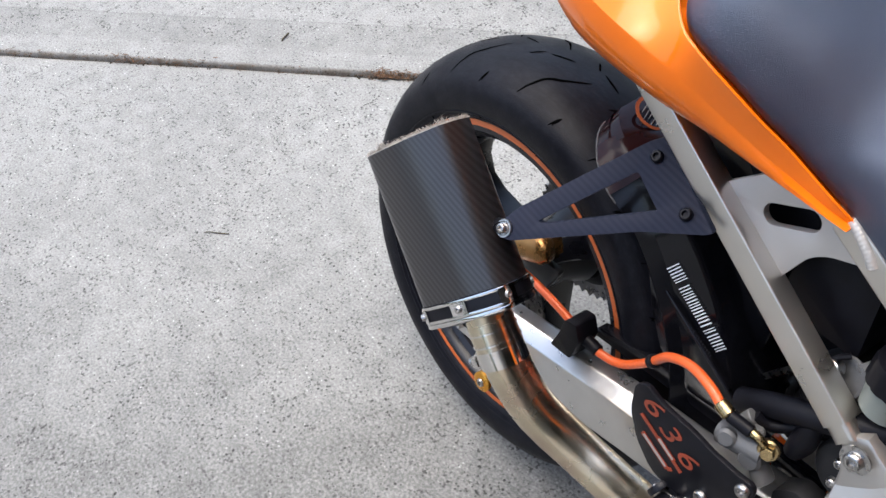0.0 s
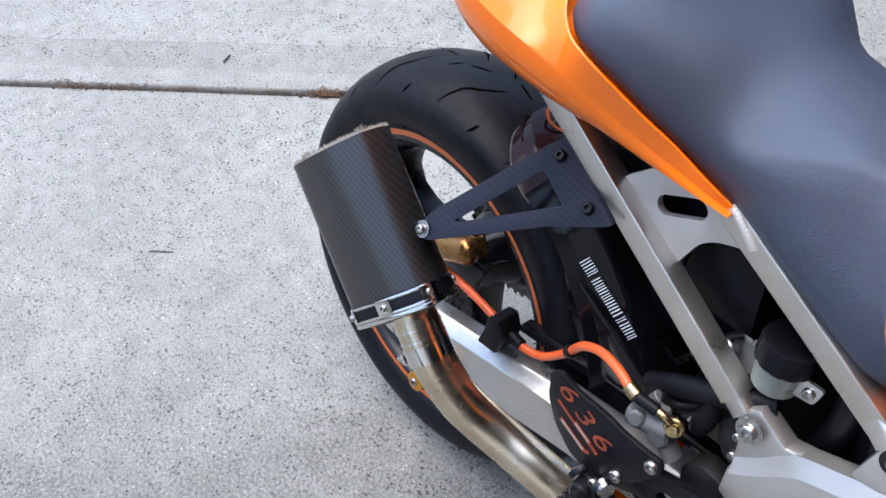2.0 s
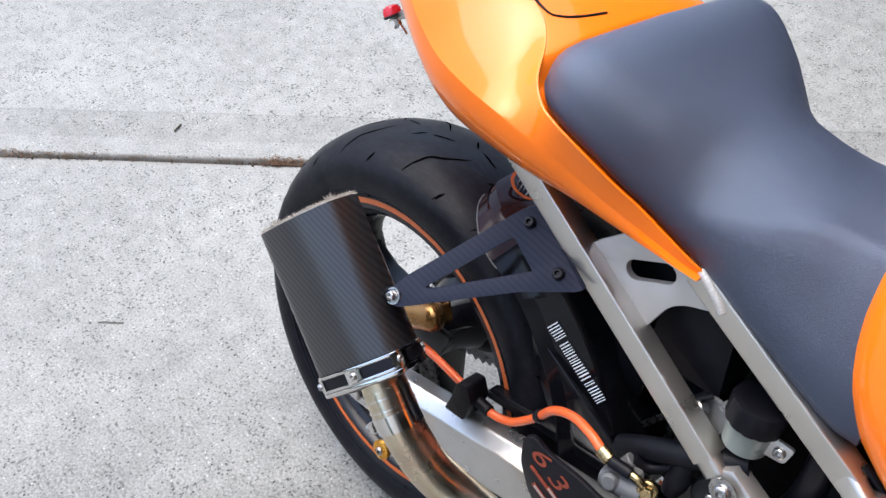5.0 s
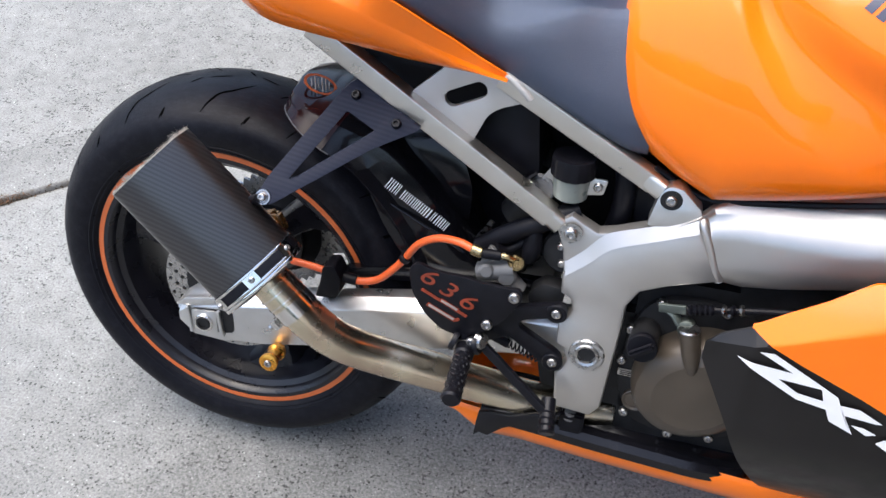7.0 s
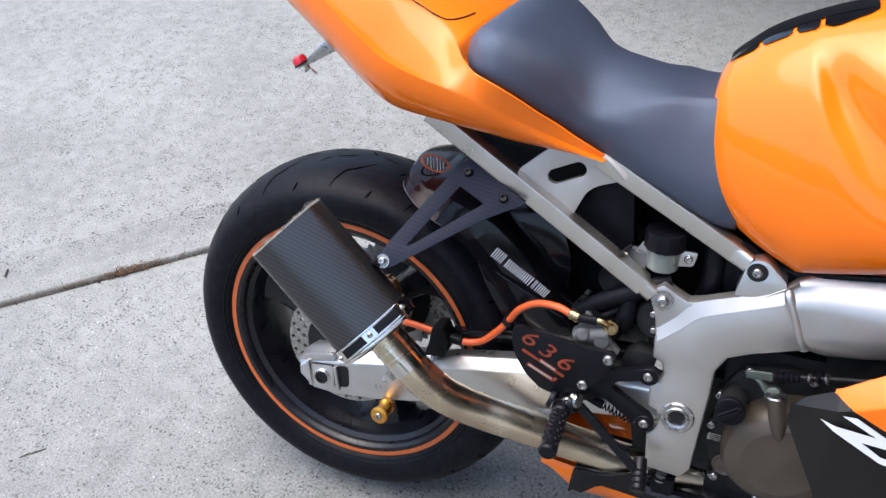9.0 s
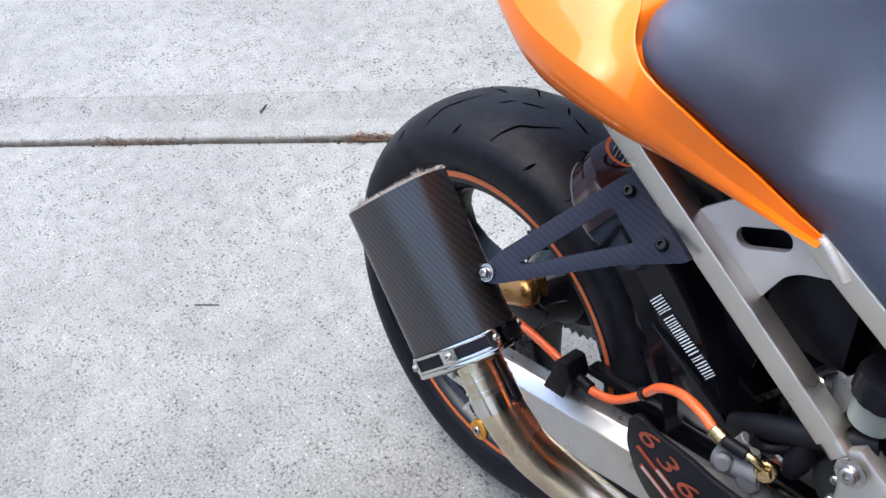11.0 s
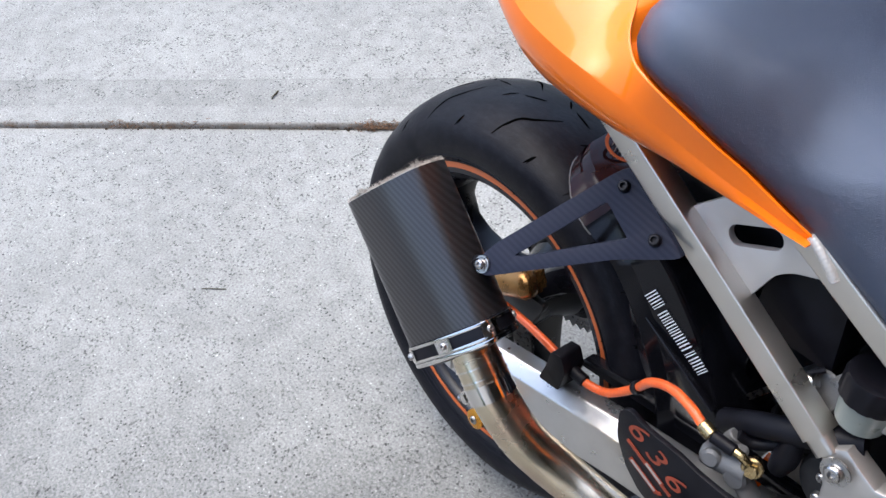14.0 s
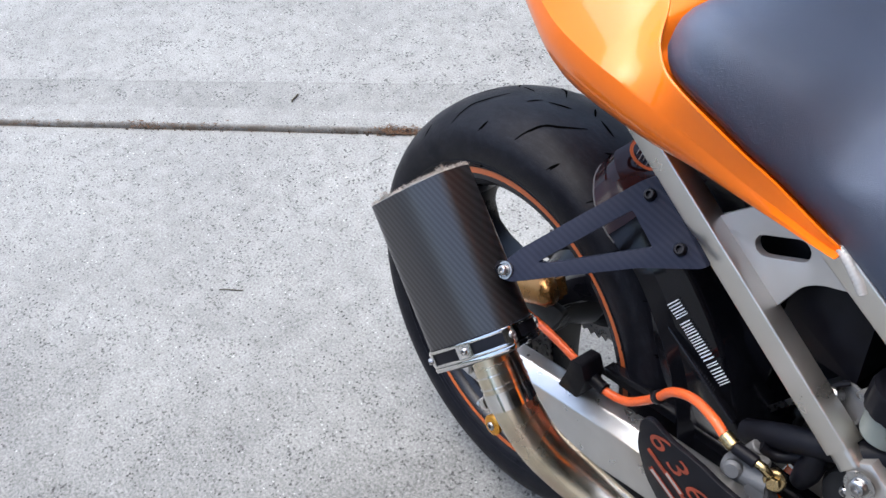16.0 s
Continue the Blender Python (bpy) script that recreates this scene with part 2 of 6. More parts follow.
    rim_in = ramp(wob.outputs[0], 0.066, 0.074, 0.0, 1.0)
    rim_out = ramp(wob.outputs[0], 0.180, 0.187, 1.0, 0.0)
    tooled = ramp(times(rim_in, rim_out), 0.0, 1.0, 1.0, 0.88)
    line = ramp(times(ramp(wob.outputs[0], 0.176, 0.181, 0.0, 1.0), ramp(wob.outputs[0], 0.181, 0.186, 1.0, 0.0)), 0.0, 1.0, 1.0, 0.86)
    patchy = n.new("ShaderNodeMix")
    patchy.data_type = "FLOAT"
    patchy.inputs["A"].default_value = 1.0
    l.new(ramp(tex("ShaderNodeTexNoise", 11, 6).outputs["Fac"], 0.38, 0.56, 0.40, 1.0), patchy.inputs["Factor"])
    l.new(dots, patchy.inputs["B"])
    dots = times(times(patchy.outputs["Result"], tooled), line)
    # Near ground painted darker for the shade there; coarse worn grain is its own.
    shade_worn_at = n.new("ShaderNodeMath")
    shade_worn_at.operation = "ADD"
    l.new(off.outputs[0], shade_worn_at.inputs[0])
    l.new(ramp(tex("ShaderNodeTexNoise", 5, 5).outputs["Fac"], 0.25, 0.75, -0.28, 0.28), shade_worn_at.inputs[1])
    shade_worn = ramp(shade_worn_at.outputs[0], -0.56, -1.10, 0.0, 1.0)
    near_shade = ramp(shade_worn, 0.0, 1.0, 1.0, 0.69)
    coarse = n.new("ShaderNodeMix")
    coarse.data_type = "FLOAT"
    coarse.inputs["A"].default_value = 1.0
    l.new(shade_worn, coarse.inputs["Factor"])
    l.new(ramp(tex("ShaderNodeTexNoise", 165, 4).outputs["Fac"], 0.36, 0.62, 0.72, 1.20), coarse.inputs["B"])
    light = times(dots, ramp(tex("ShaderNodeTexVoronoi", 160).outputs["Distance"], 0.04, 0.14, 1.45, 1.0))
    inv = n.new("ShaderNodeMath")
    inv.operation = "SUBTRACT"
    inv.inputs[0].default_value = 1.0
    l.new(band, inv.inputs[1])
    keep = ramp(inv.outputs[0], 0.0, 1.0, 0.3, 1.0)
    pm = n.new("ShaderNodeMix")
    pm.data_type = "FLOAT"
    pm.inputs["A"].default_value = 1.0
    l.new(times(gate, keep), pm.inputs["Factor"])
    l.new(pits, pm.inputs["B"])
    v = times(times(times(times(stain, mott), times(grain, pm.outputs["Result"])), light), times(near_shade, coarse.outputs["Result"]))
    col = n.new("ShaderNodeVectorMath")
    col.operation = "SCALE"
    col.inputs[0].default_value = (0.246, 0.250, 0.239)
    l.new(v, col.inputs["Scale"])
    gap = n.new("ShaderNodeMath")
    gap.operation = "ABSOLUTE"
    l.new(off.outputs[0], gap.inputs[0])
    soil = times(ramp(gap.outputs[0], 0.002, 0.010, 0.85, 0.0), ramp(tex("ShaderNodeTexNoise", 28, 5).outputs["Fac"], 0.35, 0.65, 0.25, 1.0))
    mud = n.new("ShaderNodeMix")
    mud.data_type = "RGBA"
    mud.inputs["B"].default_value = (0.11, 0.084, 0.058, 1)
    l.new(soil, mud.inputs["Factor"])
    l.new(col.outputs["Vector"], mud.inputs["A"])
    l.new(mud.outputs["Result"], b.inputs["Base Color"])
    bp = n.new("ShaderNodeBump")
    bp.inputs["Strength"].default_value, bp.inputs["Distance"].default_value = 0.6, 0.002
    l.new(v, bp.inputs["Height"])
    l.new(bp.outputs["Normal"], b.inputs["Normal"])
    return m


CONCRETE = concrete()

# ---- mesh helpers ----


def part(name, bm, mat, parent=None, label="", smooth=True, angle=35.0):
    me = bpy.data.meshes.new(name)
    bmesh.ops.recalc_face_normals(bm, faces=bm.faces[:])
    lim = radians(angle)
    for f in bm.faces:
        f.smooth = smooth
    for e in bm.edges:
        e.smooth = not (len(e.link_faces) == 2 and e.calc_face_angle(0) > lim)
    bm.to_mesh(me)
    bm.free()
    me.materials.append(mat)
    ob = new(name, me)
    ob.parent = parent
    if label:
        ob["label"] = label
    return ob


def frame_of(d):
    d = Vector(d).normalized()
    a = Vector((0, 0, 1)) if abs(d.z) < 0.9 else Vector((1, 0, 0))
    u = d.cross(a).normalized()
    return u, d.cross(u).normalized()


def rings(bm, loops, close=True, cap=True):
    """Joins loops of points, each as long as the next, into a skin."""
    vs = [[bm.verts.new(p) for p in lp] for lp in loops]
    n = len(vs[0])
    for a, b in zip(vs[:-1], vs[1:]):
        for i in range(n if close else n - 1):
            j = (i + 1) % n
            bm.faces.new((a[i], a[j], b[j], b[i]))
    if cap and close:
        bm.faces.new(vs[0])
        bm.faces.new(vs[-1][::-1])
    return bm


def lathe(profile, origin, axis, seg=64, closed=False):
    """Turns (along, radius) pairs about an axis."""
    bm = bmesh.new()
    u, v = frame_of(axis)
    o, d = Vector(origin), Vector(axis).normalized()
    loops = []
    for h, r in profile:
        loops.append([o + d * h + (u * math.cos(2 * math.pi * i / seg) + v * math.sin(2 * math.pi * i / seg)) * max(r, 1e-4) for i in range(seg)])
    if closed:
        loops.append(loops[0])
        rings(bm, loops, cap=False)
        bmesh.ops.remove_doubles(bm, verts=bm.verts[:], dist=1e-6)
    else:
        rings(bm, loops)
    return bm


def cyl(p0, p1, r, seg=24, bev=0.0012, r1=None):
    d = Vector(p1) - Vector(p0)
    h, r1 = d.length, r if r1 is None else r1
    b = min(bev, r * 0.4, h * 0.3)
    return lathe([(0, r - b), (b, r), (h - b, r1), (h, r1 - b)], p0, d, seg)


def smooth_path(pts, k=6):
    pts = [Vector(p) for p in pts]
    out = []
    for i in range(len(pts) - 1):
        p0, p1, p2, p3 = pts[max(i - 1, 0)], pts[i], pts[i + 1], pts[min(i + 2, len(pts) - 1)]
        for j in range(k):
            t = j / k
            out.append(0.5 * ((2 * p1) + (p2 - p0) * t + (2 * p0 - 5 * p1 + 4 * p2 - p3) * t * t + (3 * p1 - p0 - 3 * p2 + p3) * t ** 3))
    return out + [pts[-1]]


def tube(pts, r, seg=16, k=6, flat=1.0, radii=None):
    path = smooth_path(pts, k) if k > 1 else [Vector(p) for p in pts]
    bm = bmesh.new()
    loops, u = [], None
    for i, p in enumerate(path):
        d = (path[min(i + 1, len(path) - 1)] - path[max(i - 1, 0)]).normalized()
        if u is None:
            u, v = frame_of(d)
        u = (u - d * u.dot(d)).normalized()
        v = d.cross(u)
        rr = r if radii is None else np.interp(i / (len(path) - 1), np.linspace(0, 1, len(radii)), radii)
        loops.append([p + (u * math.cos(2 * math.pi * j / seg) + v * flat * math.sin(2 * math.pi * j / seg)) * rr for j in range(seg)])
    return rings(bm, loops)


def rounded(pts, r, k=4):
    """A polygon of (x, z) with its corners rounded by r (one number, or one each)."""
    out, n = [], len(pts)
    for i in range(n):
        p, a, b = Vector(pts[i]), Vector(pts[i - 1]), Vector(pts[(i + 1) % n])
        rr = r[i] if isinstance(r, (list, tuple)) else r
        da, db = a - p, b - p
        t = min(rr, da.length * 0.45, db.length * 0.45)
        if t < 1e-5:
            out.append(tuple(p))
            continue
        q0, q1 = p + da.normalized() * t, p + db.normalized() * t
        for j in range(k + 1):
            s = j / k
            out.append(tuple(q0 * (1 - s) ** 2 + p * 2 * s * (1 - s) + q1 * s * s))
    return out


def plate(outline, y0, y1, holes=(), bev=0.0, tilt=None):
    """A plate in the x-z plane from y0 to y1, with holes through it; bev rounds its rims. tilt(x, z) gives an added y."""
    bm = bmesh.new()
    edges = []
    for loop in (outline, *holes):
        vs = [bm.verts.new((x, y0, z)) for x, z in loop]
        edges += [bm.edges.new((vs[i], vs[(i + 1) % len(vs)])) for i in range(len(vs))]
    bmesh.ops.triangle_fill(bm, edges=edges, use_beauty=True, use_dissolve=False)
    faces = bm.faces[:]
    got = bmesh.ops.extrude_face_region(bm, geom=faces)
    bmesh.ops.translate(bm, verts=[v for v in got["geom"] if isinstance(v, bmesh.types.BMVert)], vec=(0, y1 - y0, 0))
    bmesh.ops.recalc_face_normals(bm, faces=bm.faces[:])
    if bev:
        sharp = [e for e in bm.edges if len(e.link_faces) == 2 and e.calc_face_angle(0) > 1.2]
        bmesh.ops.bevel(bm, geom=sharp, offset=bev, segments=2, profile=0.5, affect="EDGES", clamp_overlap=True)
    if tilt:
        for v in bm.verts:
            v.co.y += tilt(v.co.x, v.co.z)
    return bm


def box(c, size, bev=0.002, turn=None, seg=2):
    bm = bmesh.new()
    bmesh.ops.create_cube(bm, size=1.0)
    bmesh.ops.scale(bm, vec=size, verts=bm.verts[:])
    if bev:
        bmesh.ops.bevel(bm, geom=bm.edges[:], offset=bev, segments=seg, affect="EDGES", clamp_overlap=True)
    m = Matrix.Translation(c) @ (turn or Matrix())
    bmesh.ops.transform(bm, matrix=m, verts=bm.verts[:])
    return bm


def bar(p0, p1, w, h, bev=0.002, up=(0, 1, 0)):
    """A square bar between two points; w across 'up' and h along it."""
    p0, p1, up = Vector(p0), Vector(p1), Vector(up)
    d = (p1 - p0).normalized()
    s = d.cross(up).normalized()
    t = s.cross(d)
    bm = bmesh.new()
    corner = [(-w / 2, -h / 2), (w / 2, -h / 2), (w / 2, h / 2), (-w / 2, h / 2)]
    lp = rounded(corner, bev, 3)
    rings(bm, [[p + s * a + t * b for a, b in lp] for p in (p0, p1)])
    return bm


def join(*bms):
    """Copies several meshes into the first one."""
    main = bms[0]
    for b in bms[1:]:
        me = bpy.data.meshes.new("tmp")
        b.to_mesh(me)
        b.free()
        main.from_mesh(me)
        bpy.data.meshes.remove(me)
    return main


def bolt_bm(p, d=(0, -1, 0), r=0.006, h=0.005):
    """A domed socket-head bolt whose head stands on p and points along d."""
    s = r * 0.5
    return lathe([(-0.002, r), (h * 0.55, r), (h * 0.9, r * 0.86), (h, r * 0.72), (h, s), (h * 0.35, s * 0.95), (h * 0.35, 0)], p, d, 18)


def curve_at(x, xs, ys):
    return float(np.interp(x, xs, ys))


def flow_at(x, xs, ys):
    """Like curve_at, but bending smoothly from point to point."""
    n = len(xs)
    i = min(max(int(np.searchsorted(xs, x)) - 1, 0), n - 2)
    slope = lambda k: (ys[min(k + 1, n - 1)] - ys[max(k - 1, 0)]) / (xs[min(k + 1, n - 1)] - xs[max(k - 1, 0)])
    h = xs[i + 1] - xs[i]
    t = min(1.0, max(0.0, (x - xs[i]) / h))
    a, b = slope(i) * h, slope(i + 1) * h
    return ys[i] + t * a + t * t * (3 * (ys[i + 1] - ys[i]) - 2 * a - b) + t ** 3 * (a + b - 2 * (ys[i + 1] - ys[i]))

# ---- ground ----
JOINT_P, JOINT_D = Vector((-0.84, 0.2475, 0)), Vector((0.7296, 0.6838, 0)).normalized()
JOINT_N = Vector((-JOINT_D.y, JOINT_D.x, 0))


def slab(lo, hi, along0, along1, top, r, name, label):
    """A concrete pad beside the joint; r rounds the edge that faces it."""
    prof = [(lo, -0.10), (lo, top - r), (lo + r * 0.25, top - r * 0.35), (lo + r * 0.6, top - r * 0.08), (lo + r, top),
            (hi - 0.005, top), (hi - 0.003, top - 0.0005), (hi - 0.001, top - 0.002), (hi, top - 0.005), (hi, -0.10)]
    bm = bmesh.new()
    steps = np.linspace(along0, along1, 90)
    loops = []
    for s in steps:
        lp = []
        for i, (q, z) in enumerate(prof):
            w = 0.0025 * noise.noise(Vector((s * 9, q * 0.01 + (7 if i < 5 else 3), 0))) + 0.0018 * noise.noise(Vector((s * 40, i * 0.3, 5)))
            p = JOINT_P + JOINT_D * s + JOINT_N * (q + (w if z > -0.05 else 0))
            lp.append((p.x, p.y, z))
        loops.append(lp)
    rings(bm, loops)
    return tagged(part(name, bm, CONCRETE, None, "", True, 50), label, "concrete slab", kind="structure")


# Ground sheet out past the pads, made pale to bounce light onto the sides.
bm = bmesh.new()
bmesh.ops.create_grid(bm, x_segments=8, y_segments=8, size=400)
bmesh.ops.translate(bm, verts=bm.verts[:], vec=(0, 0, -0.022))
tagged(part("ground", bm, BOUNCE_GROUND, None), "unseen pale ground round the concrete pads, bouncing light up", "ground", kind="structure")
slab(-6.0, -0.001, -7.0, 7.0, 0.0, 0.005, "pavement", "light grey broom-finished concrete slab with speckled aggregate")
slab(0.001, 6.0, -7.0, 7.0, 0.013, 0.009, "pavement", "light grey concrete slab beyond the joint, with a smooth tooled rim")


def crumbs(n, spread, seed, size, mat, name, label, cat, along=(-2.4, 1.2)):
    rnd = random.Random(seed)
    bm = bmesh.new()
    for _ in range(n):
        s = rnd.uniform(*along)
        if spread and rnd.random() < 0.45:
            s = rnd.choice((-0.02, -0.52, -0.10, 0.06)) + rnd.gauss(0, 0.06)
        p = JOINT_P + JOINT_D * s + JOINT_N * rnd.gauss(0.001, spread)
        r = size * rnd.uniform(0.4, 1.3)
        got = bmesh.ops.create_icosphere(bm, subdivisions=1, radius=r)
        m = Matrix.Translation((p.x, p.y, 0.001 + r * 0.25)) @ Euler((rnd.random() * 6, rnd.random() * 6, rnd.random() * 6)).to_matrix().to_4x4() @ Matrix.Diagonal((1, rnd.uniform(0.4, 1), rnd.uniform(0.3, 0.7), 1))
        bmesh.ops.transform(bm, matrix=m, verts=got["verts"])
    return tagged(part(name, bm, mat, None, "", False), label, cat, kind="stuff")


bm = bmesh.new()
loops = []
for s in np.linspace(-6.9, 6.9, 300):
    p = JOINT_P + JOINT_D * s
    z = -0.0035 + 0.003 * noise.noise(Vector((s * 6, 0, 0)))
    loops.append([tuple(p + JOINT_N * -0.008 + Vector((0, 0, z - 0.01))), tuple(p + JOINT_N * -0.008 + Vector((0, 0, z))), tuple(p + JOINT_N * 0.008 + Vector((0, 0, z))), tuple(p + JOINT_N * 0.008 + Vector((0, 0, z - 0.01)))])
rings(bm, loops)
tagged(part("joint_filler", bm, DIRT, None), "dark dirt packed in the joint between the slabs", "joint", kind="structure")
crumbs(420, 0.006, 5, 0.0026, DIRT, "debris", "brown leaf crumbs and dirt along the slab joint", "debris")



def litter(heaps, seed):
    """Dry leaf slivers lying in small heaps along the joint."""
    rnd = random.Random(seed)
    vs, fs = [], []
    for s0, n, run in heaps:
        for _ in range(n):
            p = JOINT_P + JOINT_D * (s0 + rnd.gauss(0, run)) + JOINT_N * rnd.gauss(0.001, 0.0055)
            a, ln, w = rnd.uniform(0, math.pi), rnd.uniform(0.003, 0.011), rnd.uniform(0.0005, 0.0016)
            d = (JOINT_D * math.cos(a) + JOINT_N * math.sin(a) * 0.6 + Vector((0, 0, rnd.gauss(0, 0.25)))).normalized() * ln
            e = Vector((-d.y, d.x, 0)).normalized() * w
            c = Vector((p.x, p.y, rnd.uniform(0.003, 0.010) + 0.008 * min(1.0, max(0.0, (p - JOINT_P).dot(JOINT_N) / 0.006))))
            k = len(vs)
            vs += [c - d, c - e + d * 0.1, c + d, c + e - d * 0.1, c + Vector((0, 0, w))]
            fs += [(k, k + 1, k + 4), (k + 1, k + 2, k + 4), (k + 2, k + 3, k + 4), (k + 3, k, k + 4)]
    me = bpy.data.meshes.new("leaf_litter")
    me.from_pydata([tuple(v) for v in vs], [], fs)
    me.materials.append(STRAW)
    return tagged(new("leaf_litter", me), "reddish brown dry leaf slivers heaped in the joint", "leaf litter", kind="stuff")


STRAW = material("dry_leaf_litter", (0.135, 0.075, 0.040), 0.85, 0, 0, 0.6, 140)
litter(((0.016, 170, 0.022), (0.06, 70, 0.03), (-0.626, 55, 0.025), (-0.44, 22, 0.04), (-0.54, 20, 0.03), (-0.2, 14, 0.12), (-0.95, 40, 0.12), (-1.5, 60, 0.3), (0.8, 60, 0.3)), 11)

# plain surroundings far off and behind the camera; walls, roofs added to block skylight
WALL = material("pale_render_wall", (0.55, 0.51, 0.46), 0.85, 0, 0, 0.08, 3, 0.3, 60)
DARK_BLOCKER = material("dark_blocker_wall", (0.030, 0.030, 0.032), 0.7, 0, 0, 0.2, 5)
BLOCKER_ROOF = material("dark_blocker_roof", (0.07, 0.065, 0.06), 0.8, 0, 0, 0.2, 5)
# Dark wall and overhead strip, both added to darken the ground past the bike.
tagged(part("wall_north", box((3.2, 2.74, 1.32), (7.4, 0.2, 2.64), 0.01), DARK_BLOCKER), "dark wall added to shade the far ground", "wall", kind="structure")
tagged(part("eaves", box((0.6, 2.30, 2.40), (2.2, 0.66, 0.12), 0.01), BLOCKER_ROOF), "unseen dark roof strip added to shade the far ground", "eaves", kind="structure")
# Out of view: three walls and a roof added to cut skylight at the front.
tagged(part("wall_south", box((4.4, -2.3, 1.35), (5.0, 0.2, 2.7), 0.01), WALL), "unseen plain wall added to block low skylight", "wall", kind="structure")
tagged(part("wall_east", box((7.0, 0.5, 1.35), (0.2, 5.4, 2.7), 0.01), WALL), "unseen plain back wall added to block low skylight", "wall", kind="structure")
tagged(part("wall_west", box((2.0, -4.2, 1.32), (0.2, 3.6, 2.64), 0.01), WALL), "unseen plain wall added to block skylight near the bike", "wall", kind="structure")
tagged(part("ceiling", box((4.25, 0.5, 2.75), (5.5, 9.0, 0.2), 0.01), BLOCKER_ROOF), "unseen dark roof added to block skylight over the near ground", "ceiling", kind="structure")


def tree_line(cx, cy, length, yaw, height, seed):
    """A far row of tree crowns as many small leaf clumps over a dark core."""
    rnd = random.Random(seed)
    vs, fs = [], []
    m = pose(cx, cy, 0, 0, 0, yaw)
    for _ in range(2600):
        u = rnd.uniform(-length / 2, length / 2)
        top = height * (0.62 + 0.38 * noise.noise(Vector((u * 0.35, seed, 0))) + 0.18 * noise.noise(Vector((u * 1.3, seed, 4))))
        z = rnd.uniform(0, 1) ** 0.7 * top
        c = m @ Vector((u, rnd.uniform(-1.2, 1.2), z))
        r = rnd.uniform(0.25, 0.6)
        k = len(vs)
        for _ in range(4):
            vs.append(c + Vector((rnd.gauss(0, r), rnd.gauss(0, r), rnd.gauss(0, r * 0.7))))
        fs += [(k, k + 1, k + 2), (k, k + 2, k + 3), (k, k + 1, k + 3), (k + 1, k + 2, k + 3)]
    me = bpy.data.meshes.new("backdrop")
    me.from_pydata([tuple(v) for v in vs], [], fs)
    me.materials.append(LEAF)
    return tagged(new("backdrop", me), "distant row of dark green trees", "trees", kind="stuff")


LEAF = material("dark_foliage", (0.035, 0.05, 0.022), 0.8, 0, 0, 0.4, 2)
tree_line(-14, -14, 26, -45, 4.2, 1)
tree_line(-22, 4, 30, 90, 4.8, 2)
tree_line(-8, 22, 34, 0, 5.2, 3)
tree_line(-3, -15.5, 36, 0, 2.9, 4)

# twigs on the slab
tagged(part("twig", tube([(-0.665, -0.297, 0.002), (-0.655, -0.286, 0.003), (-0.645, -0.277, 0.002), (-0.629, -0.261, 0.002)], 0.0011, 6, 3), TWIG), "thin dry twig lying on the concrete", "twig")
tagged(part("twig", tube([(-1.101, 0.137, 0.015), (-1.104, 0.143, 0.018), (-1.110, 0.152, 0.016), (-1.118, 0.165, 0.015)], 0.0022, 6, 3), TWIG), "small curled dry twig beyond the slab joint", "twig")

# ---- motorcycle ----
LEAN, WHEEL_Z, AXLE_Z = 10.845, 0.3125, 0.3047
WHEEL_AT, DISC_AT = (0.0083, -0.0184, 0.0050), (0.0083, 0.0, 0.0050)      # where the wheel sits in the arm
bike = new("motorcycle")
bike.matrix_world = pose(0, 0, AXLE_Z, -LEAN, 0, 0) @ Matrix.Translation((0, 0, -WHEEL_Z))
tagged(bike, "orange and black sport motorcycle leaning on its stand on concrete", "motorcycle")
YM = -0.035      # middle of the bodywork


def add(name, bm, mat, parent=None, label="", **k):
    return part(name, bm, mat, parent or bike, label, **k)


def settle(ob, m):
    """Moves a built part and all its pieces by m, in the motorcycle's own axes."""
    for o in (ob, *ob.children_recursive):
        o.data.transform(m)


def bolts(parent, pts, r=0.006, h=0.005, d=(0, -1, 0), mat=None):
    for p in pts:
        add("bolt", bolt_bm(p, d, r, h), mat or BOLT, parent)


# rear wheel
wheel_o = (0, 0, WHEEL_Z)
Y = (0, 1, 0)
half = [(0.0, 0.3125), (0.018, 0.3114), (0.035, 0.3085), (0.052, 0.3030), (0.067, 0.2955), (0.080, 0.2850), (0.0865, 0.2770), (0.0900, 0.2680), (0.0905, 0.2560), (0.0880, 0.2430), (0.0830, 0.2340), (0.0785, 0.2305), (0.0745, 0.2270), (0.070, 0.2200)]
prof = [(-a, b) for a, b in half[::-1]] + half[1:]
tyre = add("tyre", lathe(prof + [(0.0, 0.205)], wheel_o, Y, 128, closed=True), RUBBER, label="black road tyre with sparse tread grooves")
for y, r, w in ((-0.0832, 0.2345, 0.0009), (-0.0868, 0.2395, 0.0006)):
    add("sidewall_ridge", lathe([(y, r - 2 * w), (y - w, r - w), (y - w, r + w), (y, r + 2 * w)], wheel_o, Y, 96, closed=True), RUBBER, tyre)
rim_half = [(0.0775, 0.2290), (0.0775, 0.2130), (0.0730, 0.2080), (0.066, 0.2060), (0.060, 0.1985), (0.048, 0.1960), (0.040, 0.1900), (0.020, 0.1860), (0.0, 0.1850)]
rim_prof = rim_half + [(-a, b) for a, b in rim_half[::-1][1:]] + [(-0.068, 0.2290), (-0.05, 0.2100), (0.05, 0.2100), (0.068, 0.2290)]
rim = add("rim", lathe(rim_prof, wheel_o, Y, 128, closed=True), WHEEL, label="gloss black cast wheel rim")
